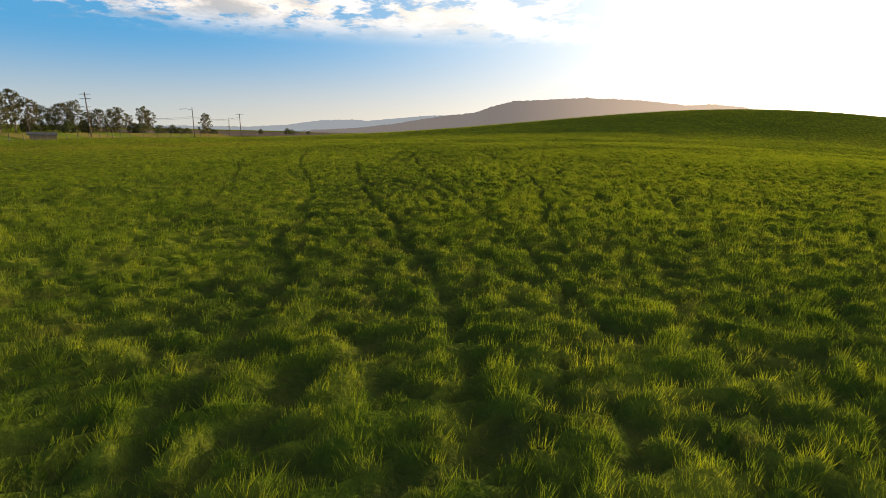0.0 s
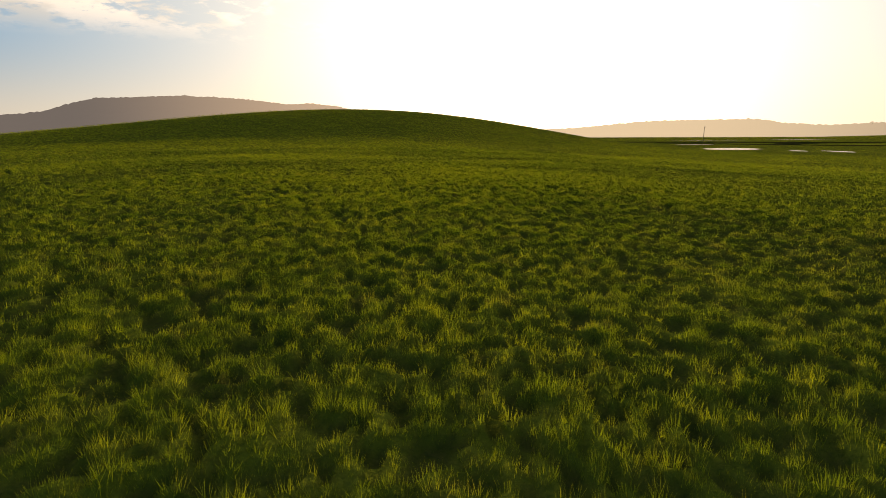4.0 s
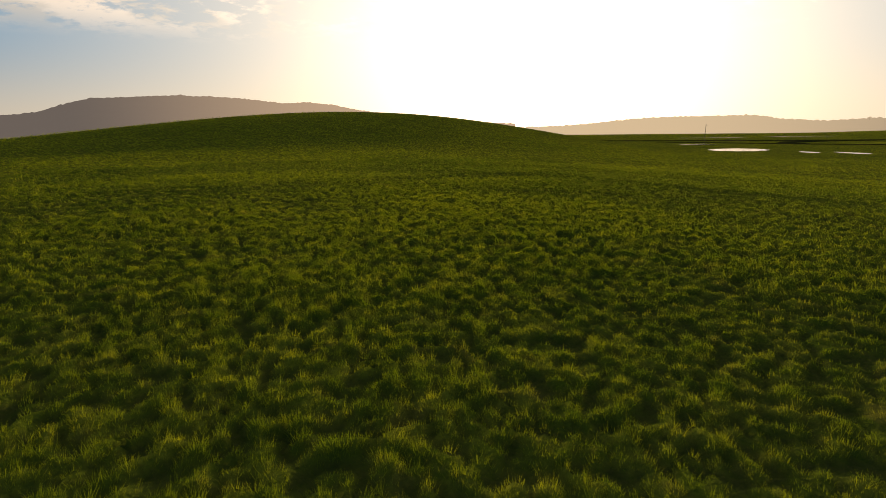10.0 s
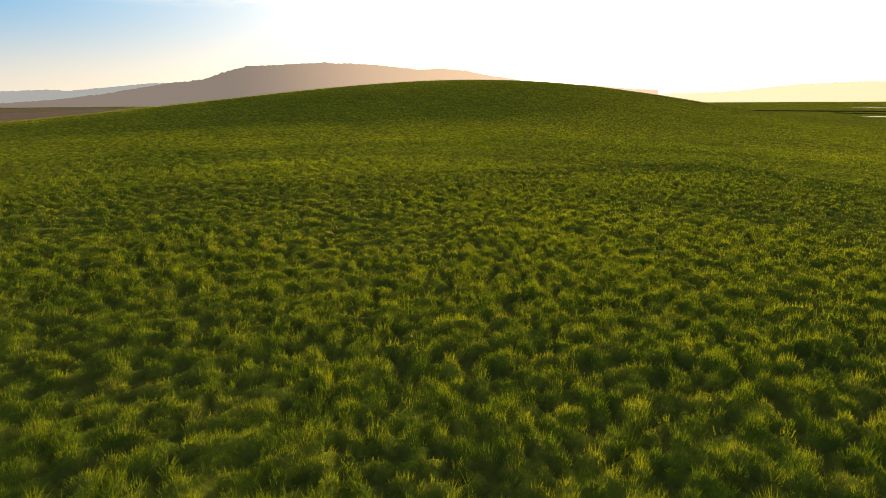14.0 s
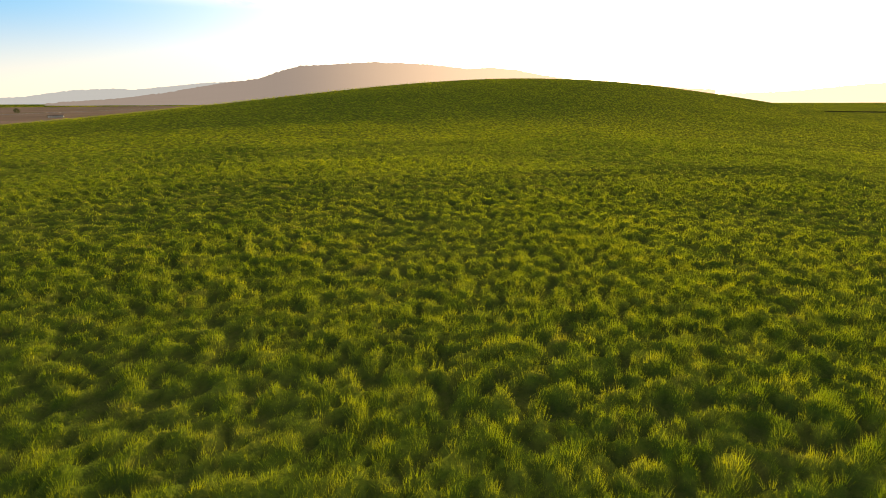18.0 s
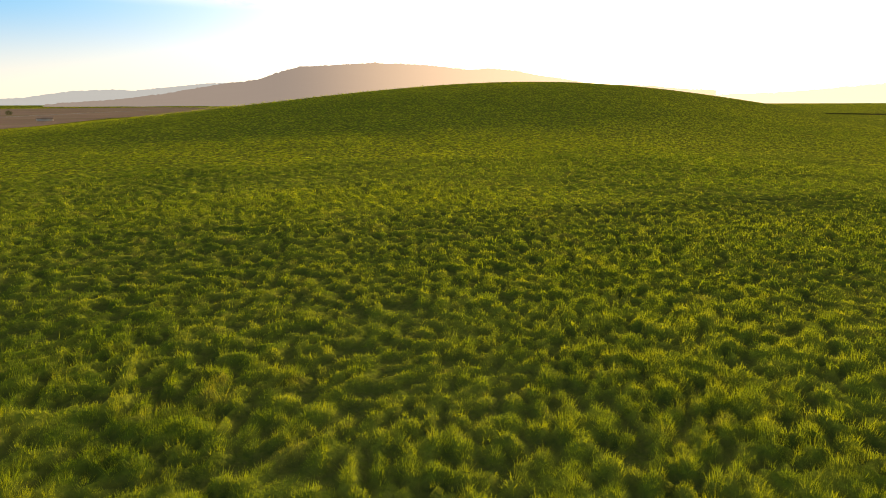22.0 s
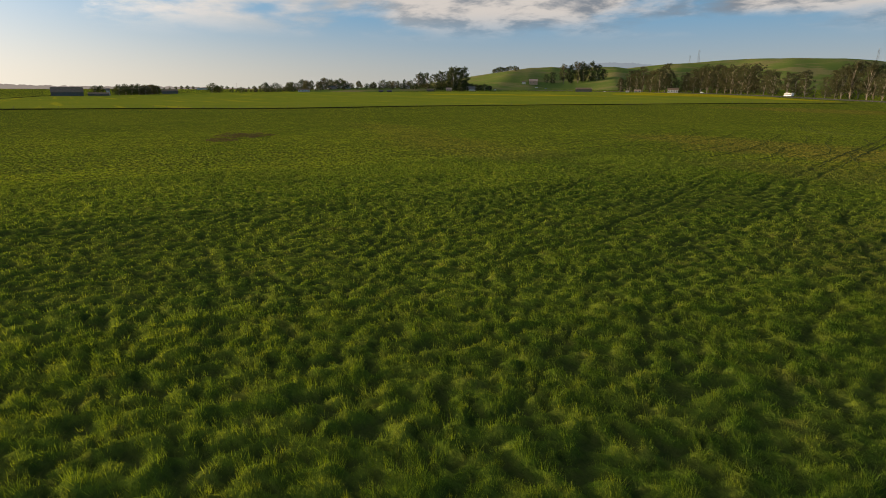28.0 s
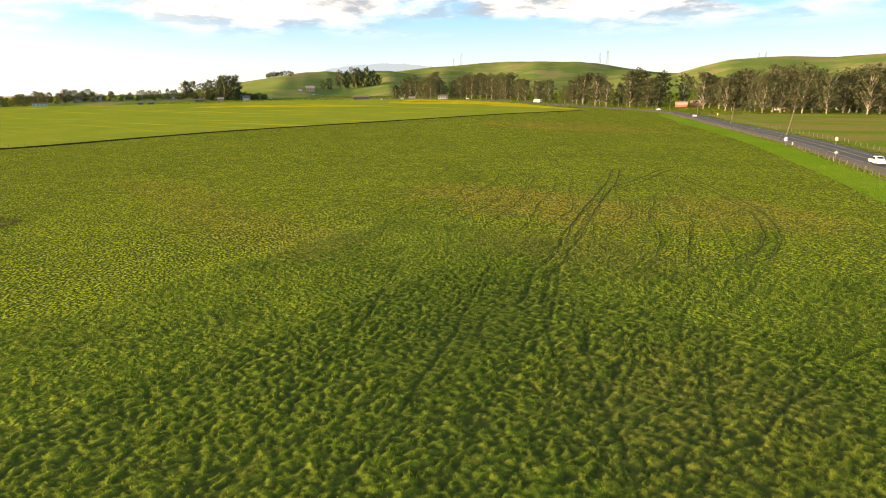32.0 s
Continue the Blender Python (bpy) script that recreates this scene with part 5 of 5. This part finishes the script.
def vehicle(kind, x, y, turn, paint, label, lift=0.0):
    """kind: pickup, car or bus; it points along +x before it is turned."""
    car = new({"pickup": "pickup_truck", "car": "parked_car", "bus": "bus"}[kind])
    if kind == "pickup":
        part("body", loft([(-2.75, 0.88, 0.86, 0.48, 1.05), (-0.6, 0.95, 0.90, 0.42, 1.08), (0.9, 0.95, 0.88, 0.42, 1.10), (2.3, 0.92, 0.82, 0.45, 1.04), (2.75, 0.82, 0.72, 0.50, 0.92)]), paint, car)
        part("cab", loft([(-0.95, 0.86, 0.70, 1.05, 1.72), (-0.6, 0.87, 0.72, 1.05, 1.84), (0.55, 0.87, 0.70, 1.05, 1.82), (1.45, 0.85, 0.72, 1.05, 1.10)]), paint, car)
        part("truck_bed", loft([(-2.7, 0.72, 0.72, 0.95, 1.09), (-1.05, 0.72, 0.72, 0.95, 1.09)]), RUBBER, car, "dark open load bed")
        wins, cabin = [(-0.75, 0.5, 1.15, 1.68, 0.83)], (0.62, 1.38)
        wheels, r, long_ = (-1.75, 1.75), 0.38, 2.75
    elif kind == "car":
        part("body", loft([(-2.2, 0.78, 0.74, 0.42, 0.86), (-1.4, 0.88, 0.84, 0.30, 0.95), (1.0, 0.88, 0.84, 0.30, 0.94), (2.0, 0.84, 0.74, 0.34, 0.78), (2.25, 0.76, 0.64, 0.40, 0.66)]), paint, car)
        part("cab", loft([(-1.7, 0.80, 0.62, 0.92, 1.0), (-0.9, 0.82, 0.62, 0.92, 1.42), (0.3, 0.82, 0.62, 0.92, 1.44), (1.15, 0.80, 0.66, 0.92, 0.97)]), paint, car)
        wins, cabin = [(-0.95, 0.35, 1.0, 1.34, 0.78)], (0.42, 1.1)
        wheels, r, long_ = (-1.35, 1.38), 0.32, 2.22
    else:
        part("body", loft([(-5.5, 1.22, 1.15, 0.5, 2.9), (-5.2, 1.25, 1.2, 0.42, 3.05), (5.0, 1.25, 1.2, 0.42, 3.05), (5.5, 1.2, 1.1, 0.5, 2.6)]), paint, car)
        wins, cabin = [(-4.8 + 1.6 * k, -3.5 + 1.6 * k, 1.6, 2.5, 1.235) for k in range(6)], None
        wheels, r, long_ = (-3.6, 3.4), 0.5, 5.5
    for a, b, zl, zh, half in wins:
        for side in (-1, 1):
            part("side_window", box(bmesh.new(), (a, side * half - 0.03, zl), (b, side * half + 0.03, zh), 0.01), PANE, car, "dark side window")
    if cabin:
        bm = bmesh.new()
        z0, z1 = (1.12, 1.74) if kind == "pickup" else (0.98, 1.38)
        vs = [bm.verts.new(p) for p in ((cabin[1] + 0.02, -0.66, z0), (cabin[1] + 0.02, 0.66, z0), (cabin[0] + 0.06, 0.58, z1), (cabin[0] + 0.06, -0.58, z1))]
        face = bm.faces.new(vs)
        made = bmesh.ops.extrude_face_region(bm, geom=[face])["geom"]
        bmesh.ops.translate(bm, vec=(-0.03, 0, -0.03), verts=[g for g in made if isinstance(g, bmesh.types.BMVert)])
        part("windscreen", bm, PANE, car, "dark windscreen")
    for x_ in wheels:
        for side in (-1, 1):
            wheel_part(car, x_, side * (0.86 if kind != "bus" else 1.12), r, 0.24)
    for side in (-1, 1):
        w = 0.6 if kind != "bus" else 0.9
        part("headlight", box(bmesh.new(), (long_ - 0.10, side * w - 0.14, 0.70), (long_ + 0.02, side * w + 0.14, 0.84), 0.02), HEADLIGHT, car)
        part("tail_light", box(bmesh.new(), (-long_ - 0.02, side * w - 0.10, 0.70), (-long_ + 0.08, side * w + 0.10, 0.92), 0.02), TAIL_RED, car)
    car.matrix_basis = pose(x, y, ground_at(x, y) + lift, 0, 0, turn)
    return tagged(car, label, "vehicle")


def road_spot(y, side):
    """A place on the road at that y, side metres to the left of its run, and the way of the run."""
    k = min(range(1, len(road_line) - 1), key=lambda i: abs(road_line[i][1] - y))
    (xa, ya), (xb, yb) = road_line[k - 1], road_line[k + 1]
    x, y = along(road_line, side)[k]
    return x, y, math.degrees(math.atan2(yb - ya, xb - xa))


x, y, way = road_spot(-113, -2.2)
vehicle("pickup", x, y, way, CAR_WHITE, "white pickup truck on the road", 0.30)
x, y, way = road_spot(-303, -1.9)
vehicle("car", x, y, way, CAR_WHITE, "small white car on the bend of the road", 0.30)
x, y, way = road_spot(-383, 1.9)
vehicle("car", x, y, way + 180, CAR_WHITE, "white car on the road before the trees", 0.30)
x, y, way = road_spot(-478, 1.9)
vehicle("bus", x, y, way + 180, CAR_WHITE, "long white bus on the road before the gum trees", 0.30)
for k, (turn, far, paint) in enumerate(((128.1, 860, CAR_WHITE), (132.0, 930, CAR_WHITE), (132.9, 940, CAR_GREY), (138.3, 746, CAR_WHITE), (146.6, 702, CAR_WHITE))):
    x, y = off(END, turn, far)
    vehicle("car", x, y, 40 * k, paint, "white car parked by a farm" if paint is CAR_WHITE else "grey car parked by a farm", 0.0)


# ---- buildings ----
def building(name, turn, far, eye, w, d, h, roof, wall, top, label, face=None, windows=3, door=True, overhang=0.4, category="house"):
    """A gabled building; its ridge runs along the width w."""
    x, y = off(eye, turn, far)
    house = new(name)
    body = solid([(-w / 2, -d / 2), (w / 2, -d / 2), (w / 2, d / 2), (-w / 2, d / 2)], -0.5, h)
    for side in (-1, 1):
        vs = [body.verts.new(p) for p in ((side * w / 2, -d / 2, h), (side * w / 2, d / 2, h), (side * w / 2, 0, h + roof))]
        body.faces.new(vs)
    part("wall", body, wall, house)
    for side in (-1, 1):
        bm = bmesh.new()
        o = overhang
        drop = roof * o / (d / 2)
        lo, hi = (side * (d / 2 + o), h - drop + 0.02), (0.0, h + roof + 0.02)
        vs = [bm.verts.new(p) for p in ((-w / 2 - o, lo[0], lo[1]), (w / 2 + o, lo[0], lo[1]), (w / 2 + o, 0, hi[1]), (-w / 2 - o, 0, hi[1]))]
        f = bm.faces.new(vs if side < 0 else vs[::-1])
        made = bmesh.ops.extrude_face_region(bm, geom=[f])["geom"]
        bmesh.ops.translate(bm, vec=(0, 0, 0.16), verts=[g for g in made if isinstance(g, bmesh.types.BMVert)])
        bmesh.ops.recalc_face_normals(bm, faces=bm.faces[:])
        part("roof", bm, top, house)
    for k in range(windows):
        px = -w / 2 + w * (k + 0.5) / windows
        for side in (-1, 1):
            fr = part("window", box(bmesh.new(), (px - 0.65, side * d / 2 - 0.05, h * 0.38), (px + 0.65, side * d / 2 + 0.05, h * 0.38 + 1.25), 0.02), WHITE, house, "white framed window")
            part("pane", box(bmesh.new(), (px - 0.52, side * d / 2 - 0.07, h * 0.38 + 0.12), (px + 0.52, side * d / 2 + 0.07, h * 0.38 + 1.13), 0.01), PANE, fr, "dark pane")
    if door:
        part("door", box(bmesh.new(), (w * 0.18, -d / 2 - 0.06, 0), (w * 0.18 + (1.0 if windows else w * 0.2), -d / 2 + 0.06, 2.1 if windows else h * 0.8), 0.02), SLATE, house, "dark door")
    house.matrix_basis = pose(x, y, ground_at(x, y), 0, 0, (180 - turn) if face is None else face)
    return tagged(house, label, category)


building("barn", 90.9, 800, PAN, 31, 18.0, 4.6, 5.4, GREY_WALL, TIN, "large dark barn with a grey tin roof on the plain", windows=0, category="barn")
building("shed", 93.1, 830, PAN, 22, 10.2, 2.4, 1.6, GREY_WALL, TIN, "long grey shed beside the barn", windows=0, category="shed")
building("water_tower_house", 93.8, 850, PAN, 4.2, 4.4, 6.6, 1.9, WHITE, SLATE, "narrow white tower building with a dark roof", windows=1, door=False)
building("shed", 98.5, 900, PAN, 20, 10.2, 3.6, 2.0, GREY_WALL, TIN, "long grey farm shed at the hedgerow", windows=0, category="shed")
building("shed", 96.7, 880, PAN, 20, 10.2, 3.2, 1.9, GREY_WALL, SLATE, "dark low farm shed under trees", windows=0, category="shed")
building("shed", 101.6, 1250, PAN, 40, 11.9, 2.4, 1.0, WHITE, TIN, "very long low white shed", windows=0, category="shed")
building("house", 110.0, 880, END, 16, 8.5, 3.0, 1.6, WHITE, TIN, "white farm house with a pale roof", windows=4)
building("house", 112.6, 930, END, 10.9, 7.6, 2.9, 1.8, TAN_WALL, SLATE, "tan house among trees on the knoll", windows=3)
building("house", 114.0, 940, END, 11, 8.0, 3.0, 1.9, WHITE, RUST_ROOF, "pale house with a reddish roof on the knoll", windows=3)
building("house", 116.4, 940, END, 10, 8.0, 3.0, 2.0, TAN_WALL, SLATE, "tan house with a dark roof on the knoll", windows=3)
building("house", 119.7, 930, END, 7.8, 6.8, 2.7, 1.7, WHITE, SLATE, "small white house by the trees", windows=2)
building("shed", 117.2, 815, END, 6.0, 4.0, 1.9, 0.7, GREY_WALL, SLATE, "small dark open shed at the field edge", windows=0, category="shed")
building("shed", 118.0, 812, END, 6.5, 4.0, 1.9, 0.7, GREY_WALL, SLATE, "small dark shed at the field edge", windows=0, category="shed")
building("shed", 121.9, 850, END, 10.0, 6.0, 2.4, 1.1, GREY_WALL, TIN, "open sided grey farm shed", windows=0, category="shed")
building("house", 123.7, 850, END, 8.0, 6.5, 2.6, 1.9, TAN_WALL, RUST_ROOF, "small farm house with a reddish roof", windows=2)
building("house", 125.9, 845, END, 9.0, 8.0, 3.2, 3.0, WHITE, SLATE, "white house with a steep grey roof", windows=3)
building("house", 131.7, 985, END, 13.5, 10.2, 5.6, 2.9, TAN_WALL, RUST_ROOF, "two-storey tan house with a red roof on the slope", windows=3)
building("shed", 130.8, 980, END, 6.0, 5.0, 2.9, 1.5, WHITE, TIN, "small white shed beside the tan house", windows=0, category="shed")
building("barn", 136.4, 760, END, 19.5, 9.0, 3.3, 1.7, GREY_WALL, TIN, "long weathered grey barn", windows=0, category="barn")
building("shed", 140.3, 726, END, 3.5, 3.5, 2.4, 0.6, WHITE, TIN, "small white shed by the road", windows=0, category="shed")
building("house", 141.2, 730, END, 7.0, 5.0, 2.0, 1.2, WHITE, RUST_ROOF, "low white house with a reddish roof", windows=2)
building("house", 144.2, 718, END, 11, 7, 3.2, 2.0, WHITE, TIN, "pale farm house with a grey roof before the gums", windows=4)
building("barn", 166.1, 512, END, 8.8, 7.0, 1.9, 1.9, RED_WALL, RUST_ROOF, "red barn with a faded rusty roof", windows=0, category="barn")
building("barn", 167.4, 520, END, 9.8, 8.0, 2.9, 1.6, RED_WALL, RUST_ROOF, "long red barn with a faded rusty roof", windows=0, category="barn")
building("house", 178.0, 467, END, 3.9, 4.2, 2.2, 1.2, WHITE, SLATE, "small white house among the gum trees", windows=2)
building("house", 173.7, 461, END, 3.9, 4.2, 2.2, 1.2, WHITE, TIN, "small pale house among the gum trees", windows=2)
building("shed", -34.6, 138, START, 4.2, 3.0, 0.9, 0.35, TAN_WALL, SLATE, "low pale shed with a dark roof behind the fence", windows=0, category="shed")

building("shed", 350.6, 350, START, 6.0, 3.0, 1.1, 0.4, WHITE, TIN, "low white shed on the brown plain", windows=0, category="shed")

# ---- pylons ----
def pylon(turn, far, top, eye, label):
    x, y = off(eye, turn, far)
    z = ground_at(x, y)
    h = eye[2] + far * math.tan(radians(top)) - z
    tower = new("pylon")
    half, neck = h * 0.10, h * 0.018
    for sx in (-1, 1):
        for sy in (-1, 1):
            part("leg", rod(bmesh.new(), (sx * half, sy * half, -1), (sx * neck, sy * neck, h), 0.28, 0.16, 5), STEEL, tower)
    for k in range(7):
        a, b = h * k / 7, h * (k + 1) / 7
        wa, wb = half + (neck - half) * k / 7, half + (neck - half) * (k + 1) / 7
        bm = bmesh.new()
        for sy in (-1, 1):
            rod(bm, (-wa, sy * wa, a), (wb, sy * wb, b), 0.10, 0.10, 4)
            rod(bm, (wa, sy * wa, a), (-wb, sy * wb, b), 0.10, 0.10, 4)
            rod(bm, (sy * wa, -wa, a), (sy * wb, wb, b), 0.10, 0.10, 4)
        part("brace", bm, STEEL, tower)
    for f in (0.74, 0.86, 0.97):
        part("cross_arm", rod(bmesh.new(), (-h * 0.13, 0, h * f), (h * 0.13, 0, h * f), 0.16, 0.16, 5), STEEL, tower)
    tower.matrix_basis = pose(x, y, z, 0, 0, 180 - turn)
    return tagged(tower, label, "pylon")


for turn, far, top in ((145.3, 1860, 2.65), (146.0, 1860, 3.11), (158.8, 1850, 2.83), (159.5, 1850, 3.19), (171.8, 1280, 2.41), (172.3, 1290, 2.47)):
    pylon(turn, far, top, END, "steel lattice pylon standing on the green hill")


# ---- brush ----
def brush_patch(x, y, a, b, count, label, seed):
    rs = np.random.RandomState(seed)
    made = []
    for k in range(count):
        r, t = math.sqrt(rs.rand()), rs.uniform(0, 6.283)
        px, py = x + a * r * math.cos(t), y + b * r * math.sin(t)
        made.append(leaf_cluster(rs, np.array((px, py, ground_at(px, py) + 0.10)), np.array((0.8, 0.8, 0.16)), 16, 0.13))
    v = np.concatenate(made)
    ob = new("brush", mesh_from("brush", v, np.arange(len(v)).reshape(-1, 4), BRUSH))
    return tagged(ob, label, "brush", kind="stuff")


brush_patch(126.5, 20.2, 6, 4.5, 75, "patch of low dead brush in the pasture", 41)
brush_patch(117.8, 25.9, 3.2, 2, 34, "small patch of low dead brush", 42)
